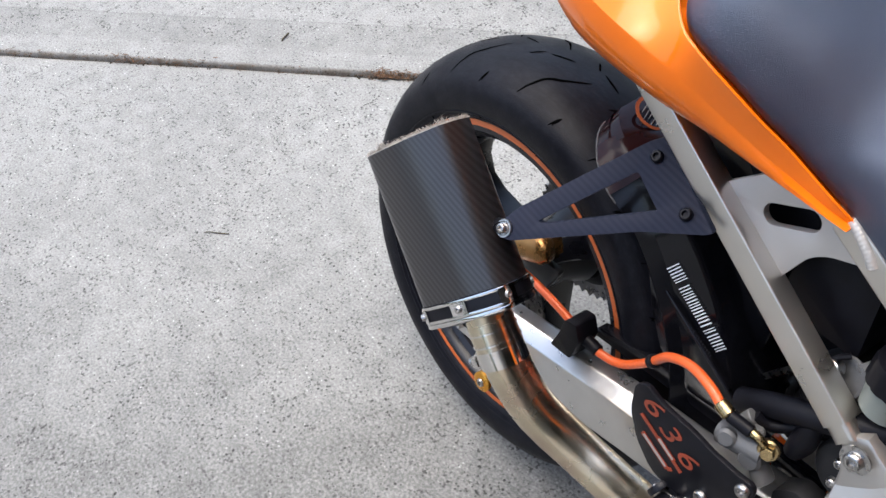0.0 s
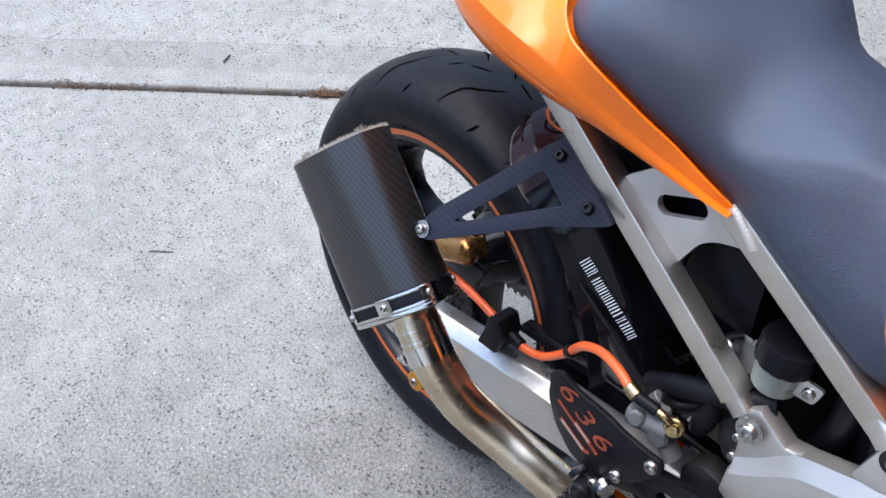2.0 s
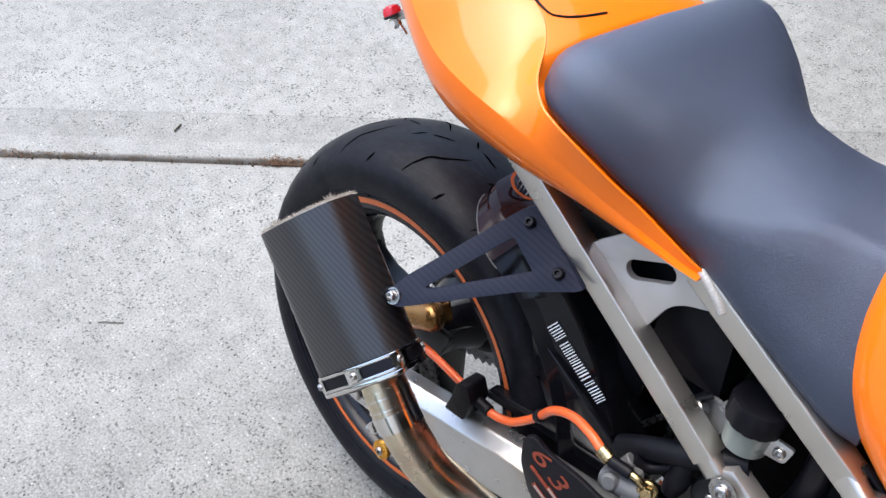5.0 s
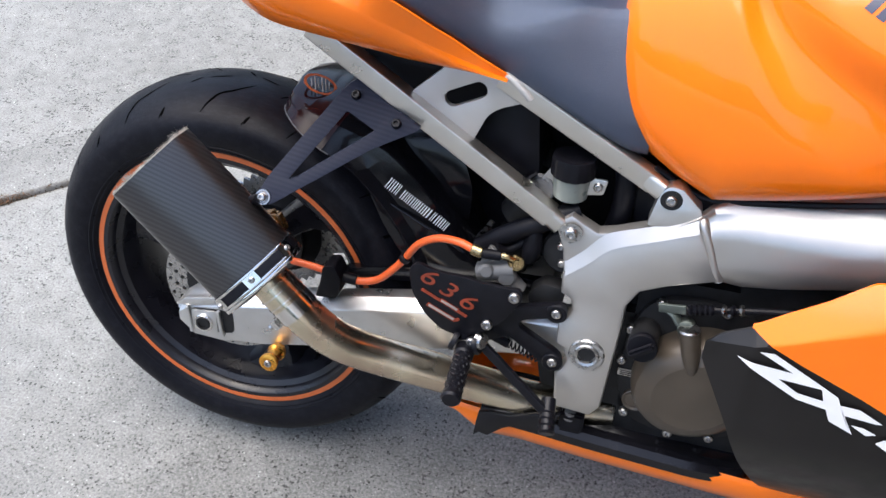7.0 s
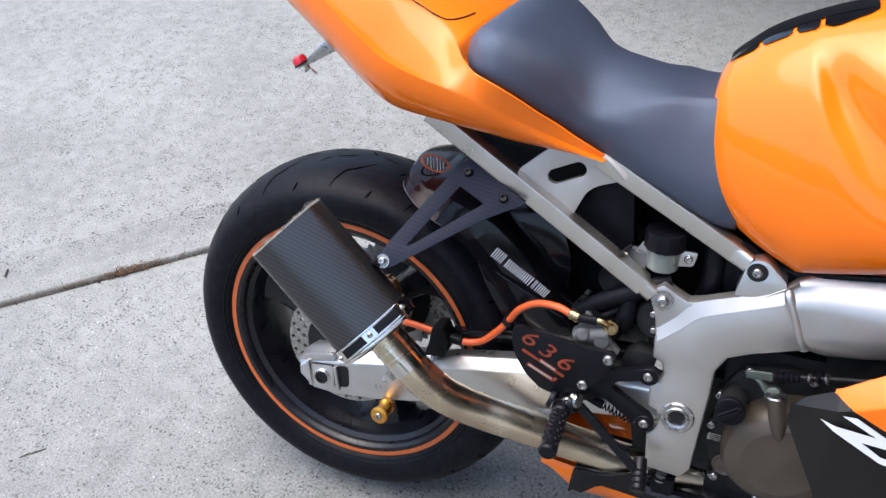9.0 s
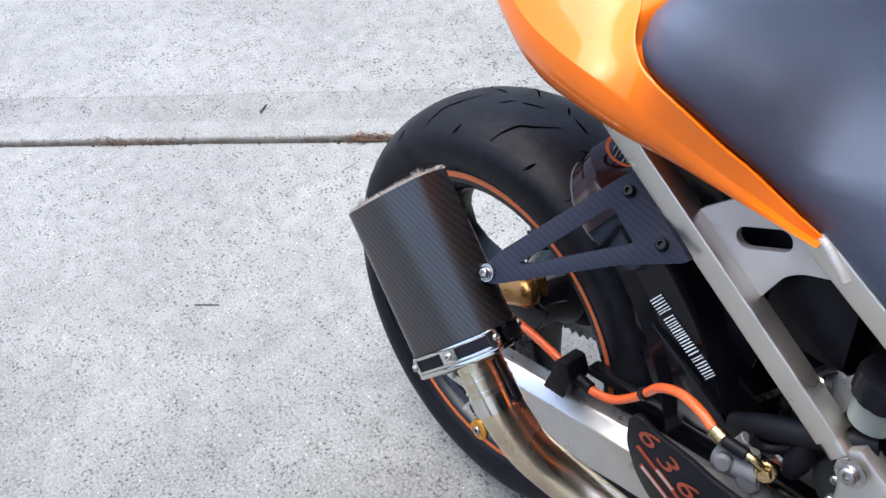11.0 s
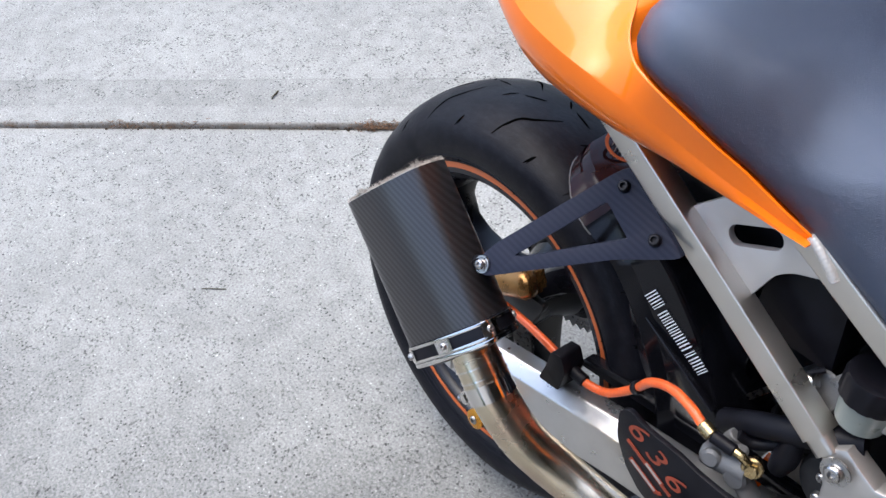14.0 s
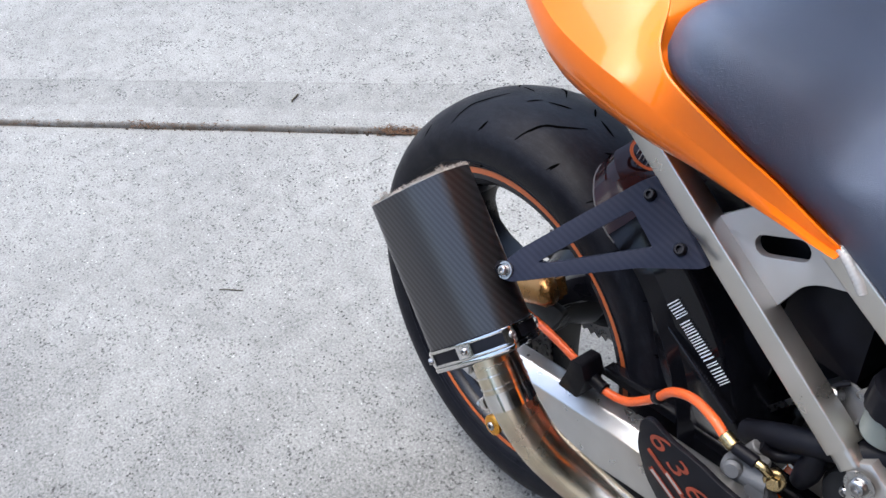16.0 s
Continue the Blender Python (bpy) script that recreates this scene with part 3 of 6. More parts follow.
for side, nm in ((-1, "rim_tape"), (1, "rim_tape")):
    add(nm, lathe([(side * 0.0779, 0.2200), (side * 0.0779, 0.2278), (side * 0.0771, 0.2278), (side * 0.0771, 0.2200)], wheel_o, Y, 128, closed=True), TAPE, rim, "orange rim tape")


def tyre_r(y):
    return float(np.interp(abs(y), [a for a, _ in half[:11]], [b for _, b in half[:11]]))


def groove_bm(a0, pts, w=0.0028):
    """One tread groove: (degrees round, y) stations, a shallow lens-shaped strip on the rubber, its shade in the
    colour.
    """
    bm = bmesh.new()
    st = smooth_path([(a, y, 0) for a, y in pts], 5)
    n, rows = len(st), []
    for i, p in enumerate(st):
        q = (st[min(i + 1, n - 1)] - st[max(i - 1, 0)])
        da, dy = radians(q.x) * 0.31, q.y
        ln = math.hypot(da, dy) or 1
        ww = w * min(1.0, 0.25 + 3.0 * min(i, n - 1 - i) / n)
        row = []
        for s in (-1, 0, 1):
            ang, y = radians(a0 + p.x) - s * ww * dy / ln / 0.31, p.y + s * ww * da / ln
            r = tyre_r(y) + (0.0004 if s else 0.0001)
            row.append((math.cos(ang) * r, y, WHEEL_Z + math.sin(ang) * r))
        rows.append(row)
    rings(bm, rows, close=False, cap=False)
    return bm


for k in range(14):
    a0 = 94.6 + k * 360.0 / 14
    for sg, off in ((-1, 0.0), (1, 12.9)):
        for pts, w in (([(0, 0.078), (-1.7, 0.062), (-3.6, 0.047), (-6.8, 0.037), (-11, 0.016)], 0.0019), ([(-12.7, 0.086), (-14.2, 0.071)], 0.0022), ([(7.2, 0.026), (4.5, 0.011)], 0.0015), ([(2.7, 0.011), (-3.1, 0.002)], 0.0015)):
            add("groove", groove_bm(a0 + off, [(a, y * sg) for a, y in pts], w), GROOVE_SHADE, tyre)

hub = add("hub", lathe([(-0.085, 0.022), (-0.085, 0.045), (-0.06, 0.052), (-0.02, 0.044), (0.02, 0.044), (0.06, 0.058), (0.085, 0.05), (0.085, 0.02)], wheel_o, Y, 40), WHEEL, rim)
for base in (172, 52, -68):
    bm = bmesh.new()
    loops = []
    for r, ang, wd, th in ((0.040, 4, 34, 0.05), (0.06, 3, 20, 0.042), (0.09, 1, 12.5, 0.034), (0.12, -1, 10.0, 0.030), (0.15, -4, 9.5, 0.028), (0.175, -8, 12.0, 0.030), (0.192, -12, 17.0, 0.034)):
        lp = []
        for a, y in ((-1, -0.6), (-0.75, -1), (0, -1.15), (0.75, -1), (1, -0.6), (1, 0.6), (0.75, 1), (-0.75, 1), (-1, 0.6)):
            t = radians(base + ang + a * wd)
            lp.append((math.cos(t) * r, y * th, WHEEL_Z + math.sin(t) * r))
        loops.append(lp)
    rings(bm, loops)
    add("spoke", bm, WHEEL, rim, "gloss black cast spoke")
tyre.location = rim.location = WHEEL_AT
# brake disc with drilled holes
bm = bmesh.new()
DY = -0.108
edges = []
n = 72
for r, m in ((0.105, n), (0.070, n)):
    vs = [bm.verts.new((math.cos(2 * math.pi * i / m) * r, DY, WHEEL_Z + math.sin(2 * math.pi * i / m) * r)) for i in range(m)]
    edges += [bm.edges.new((vs[i], vs[(i + 1) % m])) for i in range(m)]
for i in range(24):
    for r, o in ((0.0985, 0.0), (0.088, 0.35), (0.0775, 0.7)):
        a = (i + o) * 2 * math.pi / 24
        c = (math.cos(a) * r, math.sin(a) * r)
        vs = [bm.verts.new((c[0] + 0.0036 * math.cos(j * math.pi / 4), DY, WHEEL_Z + c[1] + 0.0036 * math.sin(j * math.pi / 4))) for j in range(8)]
        edges += [bm.edges.new((vs[j], vs[(j + 1) % 8])) for j in range(8)]
bmesh.ops.triangle_fill(bm, edges=edges, use_beauty=True)
got = bmesh.ops.extrude_face_region(bm, geom=bm.faces[:])
bmesh.ops.translate(bm, verts=[v for v in got["geom"] if isinstance(v, bmesh.types.BMVert)], vec=(0, 0.0045, 0))
disc = add("brake_disc", bm, BOLT, label="drilled steel rear brake disc")
add("disc_carrier", lathe([(0.0, 0.03), (0.0, 0.074), (0.004, 0.074), (0.022, 0.045), (0.022, 0.02)], (0, DY + 0.001, WHEEL_Z), Y, 40), DARK, disc)
bolts(disc, [(math.cos(radians(a)) * 0.062, DY + 0.001, WHEEL_Z + math.sin(radians(a)) * 0.062) for a in (20, 110, 200, 290)], 0.006)
disc.location = DISC_AT
# chain wheel on the far side
bm = bmesh.new()
outl = []
for i in range(84):
    a = 2 * math.pi * i / 84
    r = 0.106 if i % 2 else 0.098
    outl.append((math.cos(a) * r, WHEEL_Z + math.sin(a) * r))
inner = [(math.cos(2 * math.pi * i / 48) * 0.075, WHEEL_Z + math.sin(2 * math.pi * i / 48) * 0.075) for i in range(48)]
sprocket = add("sprocket", plate(outl, 0.098, 0.104, [inner]), BOLT, label="steel rear chain sprocket")
add("sprocket_carrier", lathe([(0.0, 0.02), (0.0, 0.06), (0.018, 0.078), (0.03, 0.078), (0.03, 0.03)], (0, 0.075, WHEEL_Z), Y, 40), DARK, sprocket, "dark sprocket carrier")

sprocket.location = WHEEL_AT

# swingarm: one tapered box beam a side and a cross member
SX = [-0.042, -0.02, 0.02, 0.09, 0.20, 0.31, 0.40, 0.50, 0.56]
STOP = [0.325, 0.346, 0.353, 0.366, 0.387, 0.408, 0.420, 0.428, 0.430]
SBOT = [0.300, 0.278, 0.275, 0.283, 0.305, 0.329, 0.345, 0.360, 0.366]


def arm(y_out, y_in):
    bm = bmesh.new()
    loops = []
    for x, t, b in zip(SX, STOP, SBOT):
        g = 1 if y_out < 0 else -1
        h = min(0.015, (t - b) * 0.3)
        lp = rounded([(y_out, b), (y_in, b), (y_in, t), (y_out + g * 0.015, t), (y_out, t - h)], [0.005, 0.005, 0.005, 0.003, 0.002], 3)
        loops.append([(x, y, z) for y, z in lp])
    return rings(bm, loops)


swing = add("swingarm", arm(-0.150, -0.112), ALU, label="brushed aluminium box swingarm")
add("left_beam", arm(0.150, 0.112), ALU, swing)
add("cross_member", box((0.47, 0, 0.39), (0.06, 0.27, 0.055), 0.01), ALU, swing)
# Dark sheet on the arm's face for the shade inside the adjuster slot.
add("slot_recess", plate(rounded([(-0.020, 0.287), (0.046, 0.296), (0.046, 0.336), (-0.020, 0.330)], 0.008), -0.1512, -0.1496), DARK, swing)
add("axle_block", plate(rounded([(-0.019, 0.288), (0.021, 0.292), (0.021, 0.332), (-0.019, 0.329)], 0.005), -0.1545, -0.1505, [], 0.0012), ALU, swing, "aluminium chain adjuster block")
add("axle_nut", lathe([(0, 0.0145), (0.0035, 0.0145), (0.0045, 0.0135), (0.0045, 0.0115), (0.003, 0.011)], (0.001, -0.1545, 0.310), (0, -1, 0), 28), STEEL, swing)
add("axle_end", lathe([(0, 0.011), (0.002, 0.0108), (0.002, 0.0075), (-0.002, 0.007), (-0.002, 0)], (0.001, -0.1585, 0.310), (0, -1, 0), 24), DARK, swing)
add("adjuster_bolt", cyl((-0.052, -0.131, 0.312), (-0.036, -0.131, 0.314), 0.005, 6), BOLT, swing)
add("end_cap", plate([(-0.044, 0.333), (-0.026, 0.347), (0.022, 0.357), (0.022, 0.345), (-0.030, 0.333)], -0.1535, -0.110, [], 0.001), ALU, swing, "bright pointed end cap")
for x in (-0.0225, 0.0265):
    add("block_flange", box((x, -0.153, 0.311), (0.0055, 0.009, 0.046), 0.001, pose(0, 0, 0, 0, -5, 0)), ALU, swing)
settle(swing, Matrix(((1, 0, 0, 0), (0.02, 1, 0, -0.0190), (0.01, 0, 1, -0.0080), (0, 0, 0, 1))))

# gold stand spool
spool = add("stand_spool", lathe([(0, 0.0115), (0.006, 0.0135), (0.011, 0.0135), (0.014, 0.0112), (0.022, 0.0100), (0.030, 0.0112), (0.033, 0.0138), (0.038, 0.0138), (0.040, 0.010), (0.040, 0.006), (0.036, 0.005), (0.036, 0)], (0.116, -0.168, 0.276), (0.02, -1, 0.1), 28), GOLD, swing, "gold anodised paddock stand spool")
add("spool_bolt", bolt_bm((0.117, -0.203, 0.2793), (0.02, -1, 0.1), 0.0062, 0.007), BOLT, swing)

# rear brake caliper on its hanger above the arm
TURN = pose(0, 0, 0, 0, -24, 0)
cal = add("brake_caliper", box((0.066, -0.112, 0.440), (0.085, 0.046, 0.040), 0.008, TURN), CALIPER, label="brown-gold rear brake caliper above the swingarm")
add("piston_housing", tube([(0.030, -0.128, 0.424), (0.066, -0.128, 0.442), (0.104, -0.126, 0.461), (0.112, -0.124, 0.465)], 0.019, 28, 4, radii=[0.017, 0.019, 0.019, 0.012]), CALIPER, cal)
add("caliper_bridge", box((0.070, -0.137, 0.446), (0.030, 0.010, 0.030), 0.004, TURN), CALIPER, cal)
add("pad_pin", cyl((0.034, -0.128, 0.428), (0.093, -0.128, 0.456), 0.003, 12), BOLT, cal)
add("caliper_hanger", plate(rounded([(0.03, 0.36), (0.10, 0.375), (0.125, 0.43), (0.05, 0.425)], 0.01), -0.112, -0.102, [], 0.002), DARK, cal)
bolts(cal, [(0.034, -0.134, 0.426), (0.098, -0.134, 0.452)], 0.005)

# frame: rear plate and spar
PLATE = [(0.512, 0.503), (0.540, 0.531), (0.566, 0.558), (0.607, 0.577), (0.664, 0.601), (0.702, 0.534), (0.640, 0.512), (0.610, 0.497), (0.598, 0.474), (0.596, 0.43), (0.592, 0.37), (0.588, 0.30), (0.576, 0.280), (0.526, 0.284), (0.521, 0.350), (0.529, 0.358), (0.534, 0.374), (0.529, 0.390), (0.518, 0.396), (0.516, 0.430), (0.526, 0.438), (0.531, 0.452), (0.526, 0.468), (0.514, 0.474)]
BOSS = [(0.498, 0.562), (0.502, 0.578), (0.514, 0.587), (0.527, 0.579), (0.548, 0.568), (0.566, 0.573), (0.605, 0.589), (0.662, 0.613), (0.662, 0.58), (0.60, 0.55), (0.55, 0.51), (0.515, 0.485), (0.511, 0.512), (0.508, 0.535)]


def frame_tilt(x, z):
    return -0.010 * max(0.0, (z - 0.50)) / 0.1 * 0.5 + (0.02 * max(0.0, (0.34 - z)) / 0.1)


main = add("frame", plate(PLATE, -0.172, -0.142, [], 0.006, frame_tilt), FRAME, label="satin grey alloy frame with a weld seam")
add("upper_boss", plate(BOSS, -0.165, -0.142, [], 0.004, frame_tilt), FRAME, main)
ridge = bmesh.new()
# spar: a loft of rounded boxes running forward, fuller towards the front
loops = []
for x, zt, zb, yo, yi, top in ((0.628, 0.590, 0.522, -0.1690, -0.145, 0.18), (0.660, 0.6130, 0.527, -0.1735, -0.145, 0.18), (0.676, 0.625, 0.526, -0.1755, -0.132, 0.20), (0.70, 0.642, 0.526, -0.1785, -0.125, 0.26), (0.76, 0.667, 0.538, -0.188, -0.12, 0.38), (0.84, 0.694, 0.560, -0.198, -0.12, 0.50), (0.92, 0.717, 0.584, -0.206, -0.12, 0.56), (1.00, 0.738, 0.607, -0.208, -0.11, 0.56), (1.10, 0.762, 0.642, -0.19, -0.09, 0.56)):
    h = zt - zb
    lp = rounded([(yo + 0.014, zb), (yi, zb), (yi - 0.01, zt), (yi - 0.03, zt + 0.002), (yo + 0.010, zt - h * (top - 0.10)), (yo, zt - h * (top + 0.06)), (yo, zb + h * 0.20)], [0.008, 0.004, 0.006, 0.012, 0.02, 0.02, 0.02], 4)
    slant = 0.034 * max(0.0, 1 - (x - 0.664) / 0.12)
    loops.append([(x + slant * min(1, max(0, (zt - z) / h)), y, z) for y, z in lp])
rings(ridge, loops)
add("spar", ridge, FRAME, main, "brushed alloy frame spar")
wpts = [(0.6630, -0.1660, 0.611), (0.667, -0.1725, 0.602), (0.675, -0.1745, 0.586), (0.684, -0.1745, 0.564), (0.692, -0.1735, 0.545), (0.697, -0.1705, 0.534)]
wp = smooth_path(wpts, 9)
wp = [p + Vector((0.001, 0.0058, 0)) for p in wp]
bead = [0.0072 + 0.0004 * (i % 2) for i in range(len(wp))]
add("weld_bead", tube(wp, 0.0045, 16, 1, 1.0, bead), FRAME, main, "rippled weld bead")
# bright chamfer along the top of the plate
bm = bmesh.new()
low = smooth_path([(0.5165, -0.1726, 0.502), (0.543, -0.1726, 0.527), (0.568, -0.1726, 0.5535), (0.609, -0.1726, 0.572), (0.664, -0.1726, 0.596)], 5)
high = smooth_path([(0.5125, -0.1645, 0.519), (0.534, -0.1645, 0.5415), (0.557, -0.1645, 0.569), (0.603, -0.1640, 0.5885), (0.660, -0.1635, 0.6125)], 5)
low = [p + Vector((0, frame_tilt(p.x, p.z), 0)) for p in low]
high = [p + Vector((0, frame_tilt(p.x, p.z), 0)) for p in high]
back = [p + Vector((0, 0.016, 0)) for p in high]
rings(bm, [[a, b, c] for a, b, c in zip(low, high, back)], close=False, cap=False)
add("top_chamfer", bm, FRAME, main, "plain bare edge along the frame plate", angle=60)
add("upper_lug", plate(rounded([(0.602, 0.592), (0.606, 0.612), (0.611, 0.637), (0.620, 0.648), (0.635, 0.647), (0.662, 0.622), (0.664, 0.600)], 0.005), -0.170, -0.146, [], 0.003), ALU, main)
# Flat dark disc: the recess round the bolt has its shade in the colour.
add("lug_recess", lathe([(0, 0.0125), (0.001, 0.013), (0.001, 0.0)], (0.625, -0.170, 0.631), (0, -1, 0), 28), DARK, main)
bolts(main, [(0.625, -0.1705, 0.631)], 0.0068, 0.005)
bolts(main, [(0.516, -0.1775, 0.567)], 0.0085, 0.006)
add("washer", lathe([(0, 0.014), (0.0015, 0.0138), (0.0015, 0.009)], (0.516, -0.176, 0.567), (0, -1, 0), 28), BOLT, main)
# swingarm pivot nut
bm = lathe([(0, 0.0235), (0.004, 0.0235), (0.0055, 0.022), (0.0055, 0.014), (0.002, 0.0135)], (0.559, -0.170, 0.390), (0, -1, 0), 36)
add("pivot_nut", bm, BOLT, main, "slotted steel pivot nut")
add("pivot_ring", lathe([(0, 0.0170), (0.0050, 0.0170), (0.0062, 0.0155), (0.0050, 0.0120), (0.001, 0.0115)], (0.559, -0.171, 0.390), (0, -1, 0), 36), BOLT, main)
add("pivot_hex", lathe([(0, 0.0118), (0.0015, 0.0118), (0.0015, 0)], (0.559, -0.171, 0.390), (0, -1, 0), 6), DARK, main, "dark hexagon recess")
for i in range(4):
    a = i * math.pi / 2 + 0.5
    add("notch", box((0.559 + math.cos(a) * 0.0215, -0.1752, 0.390 + math.sin(a) * 0.0215), (0.004, 0.002, 0.004), 0, pose(0, 0, 0, 0, -math.degrees(a), 0)), BOLT, main)

# the frame narrows towards the top
settle(main, Matrix(((1, 0, 0, 0), (0, 1, 0.118, -0.118 * 0.465), (0, 0, 0.937, 0.063 * 0.452), (0, 0, 0, 1))))

# subframe
sub = add("subframe", bar((0.178, -0.1515, 0.7712), (0.490, -0.158, 0.5745), 0.0250, 0.025, 0.002), SATIN, label="satin alloy box-section subframe rails")
add("upper_rail", bar((0.412, -0.140, 0.739), (0.604, -0.142, 0.636), 0.024, 0.026, 0.002), SATIN, sub)
add("rail_left", bar((0.150, 0.09, 0.772), (0.487, 0.10, 0.566), 0.026, 0.030, 0.003), SATIN, sub)
add("rail_left", bar((0.395, 0.08, 0.748), (0.604, 0.09, 0.636), 0.024, 0.026, 0.003), SATIN, sub)


def stadium(p, q, r, k=8):
    p, q = Vector(p), Vector(q)
    d = (q - p).normalized()
    n_ = Vector((-d.y, d.x))
    out = []
    for c, s in ((q, -1), (p, 1)):
        for i in range(k + 1):
            a = math.pi * i / k
            out.append(tuple(c + (n_ * s * math.cos(a) + d * (-s) * math.sin(a)) * r))
    return out


gusset = rounded([(0.296, 0.698), (0.352, 0.750), (0.416, 0.748), (0.447, 0.728), (0.438, 0.710), (0.412, 0.700), (0.398, 0.688), (0.380, 0.646)], [0.004, 0.01, 0.004, 0.004, 0.004, 0.02, 0.02, 0.004])
add("gusset", plate(gusset, -0.148, -0.140, [stadium((0.355, 0.704), (0.386, 0.719), 0.0105)], 0.0012), PLAIN_ALLOY, sub, "satin alloy gusset with a long slot")
wl = smooth_path([(0.417, -0.1525, 0.745), (0.426, -0.1530, 0.740), (0.435, -0.1535, 0.733), (0.443, -0.1535, 0.726), (0.449, -0.1530, 0.719)], 12)
bm = tube(wl, 0.004, 12, 1, 1.0, [0.0046 + 0.00028 * abs(math.sin(i * math.pi / 4)) for i in range(len(wl))])
add("weld_bead", bm, PLAIN_ALLOY, sub, "rippled weld bead", angle=30)
add("rail_end", bar((0.484, -0.160, 0.5780), (0.504, -0.161, 0.565), 0.0235, 0.018, 0.006), SATIN, sub)
add("rail_end", bar((0.596, -0.146, 0.640), (0.617, -0.152, 0.630), 0.0235, 0.018, 0.006), SATIN, sub)
settle(sub, Matrix.Translation((-0.003, 0.011, -0.005)))

# muffler hanger of carbon plate
def on_bracket(x, z):
    return 0.0855 * x + 0.8207 * z - 0.7402


hang = add("muffler_bracket", plate(rounded([(0.140, 0.580), (0.150, 0.604), (0.221, 0.700), (0.236, 0.710), (0.284, 0.684), (0.322, 0.668), (0.317, 0.664), (0.268, 0.642), (0.160, 0.577)], [0.008, 0.006, 0.008, 0.006, 0.006, 0.004, 0.004, 0.006, 0.010]), -0.003, 0.003, [rounded([(0.176, 0.604), (0.229, 0.676), (0.268, 0.660), (0.184, 0.606)], [0.003, 0.003, 0.003, 0.002])], 0.0008, on_bracket), MATT_CARBON, label="carbon fibre muffler bracket")
HN = Vector((0.0855, -1, 0.8207)).normalized()
for x, z in ((0.236, 0.692), (0.292, 0.669)):
    add("bolt", bolt_bm((x, on_bracket(x, z) - 0.003, z), HN, 0.0062, 0.006), ANODISED, hang, "black socket bolt")
q = Vector((0.151, on_bracket(0.151, 0.585) - 0.004, 0.585))
BN = Vector((0.0, -0.9, 0.42)).normalized()
add("washer", lathe([(-0.001, 0.0096), (0.0010, 0.0093), (0.0010, 0.0075), (0.0004, 0.0070), (0.0016, 0.0066)], q, BN, 28), BOLT, hang, "stepped steel washer")
add("bolt", bolt_bm(q + BN * 0.002, BN, 0.0054, 0.005), BOLT, hang)
add("mounting_lug", tube([q - HN * 0.002, (0.135, -0.235, 0.570), (0.118, -0.236, 0.560)], 0.012, 14, 4, 0.6), ANODISED, hang)

# muffler
MA, MB = Vector((0.1510, -0.2583, 0.4758)), Vector((0.0095, -0.252, 0.6100))
MD = (MB - MA).normalized()
MU = Vector((0.68, 0, 0.735))
MU = (MU - MD * MU.dot(MD)).normalized()
MV = MD.cross(MU)


def can_section(n=72):
    """Outline of the can: a flat outer face between a soft rear edge and a firm crease, then a flat inner face."""
    lp = rounded([(-0.050, -0.0515), (-0.010, -0.0450), (0.028, -0.0290), (0.0560, -0.0090), (0.0545, 0.018), (0.038, 0.044), (-0.040, 0.046), (-0.062, 0.0)], [0.030, 0.07, 0.07, 0.007, 0.022, 0.02, 0.02, 0.03], 10)
    pts = [Vector(p) for p in lp]
    run = [0.0]
    for p, q in zip(pts, pts[1:] + pts[:1]):
        run.append(run[-1] + (q - p).length)
    pts.append(pts[0])
    return [Vector((curve_at(f, run, [p.x for p in pts]), curve_at(f, run, [p.y for p in pts]))) for f in np.linspace(0, run[-1], n + 1)[:-1]]


CAN = can_section()


def can_ring(h, grow=0.0):
    return [MA + MD * h + MU * (p.x * (1 + grow / p.length)) + MV * (p.y * (1 + grow / p.length)) for p in CAN]


LENM = (MB - MA).length
bm = bmesh.new()
rings(bm, [can_ring(0.0), can_ring(0.004), can_ring(LENM * 0.5), can_ring(LENM), can_ring(LENM, grow=-0.003), can_ring(LENM - 0.02, grow=-0.004)])
muff = add("muffler", bm, CARBON, label="carbon fibre muffler with a frayed open end")
bm = bmesh.new()
rings(bm, [can_ring(-0.004, grow=-0.004), can_ring(-0.004, grow=0.0010), can_ring(0.0, grow=0.0014), can_ring(0.020, grow=0.0014), can_ring(0.0215, grow=0.0008)])
band = add("band", bm, ANODISED, muff, "dark band under two polished steel rings")
bm = bmesh.new()
rings(bm, [can_ring(-0.004, grow=-0.002), can_ring(-0.006, grow=-0.008), can_ring(-0.009, grow=-0.026)])
add("end_cone", bm, CAST, muff)
for lo, hi in ((-0.0045, 0.0005), (0.0005, 0.0045), (0.0165, 0.0205)):
    bm = bmesh.new()
    rings(bm, [can_ring(lo, grow=0.001), can_ring(lo + 0.0004, grow=0.0022), can_ring((lo + hi) / 2, grow=0.0027), can_ring(hi - 0.0004, grow=0.0022), can_ring(hi, grow=0.001)], cap=False)
    add("steel_ring", bm, STEEL, muff, "polished steel ring")
# riveted bridges between the rings
for i in range(4, 76, 12):
    bm = bmesh.new()
    rings(bm, [[Vector(can_ring(h, grow=0.0032)[(i + j) % 72]) for j in (-2, -1, 0, 1, 2)] for h in (0.0035, 0.008, 0.013, 0.0175)], close=False, cap=False)
    add("band_bridge", bm, STEEL, muff)
    p = Vector(can_ring(0.0105, grow=0.003)[i % 72])
    add("rivet", bolt_bm(p, p - (MA + MD * 0.0105), 0.0040, 0.003), BOLT, muff)
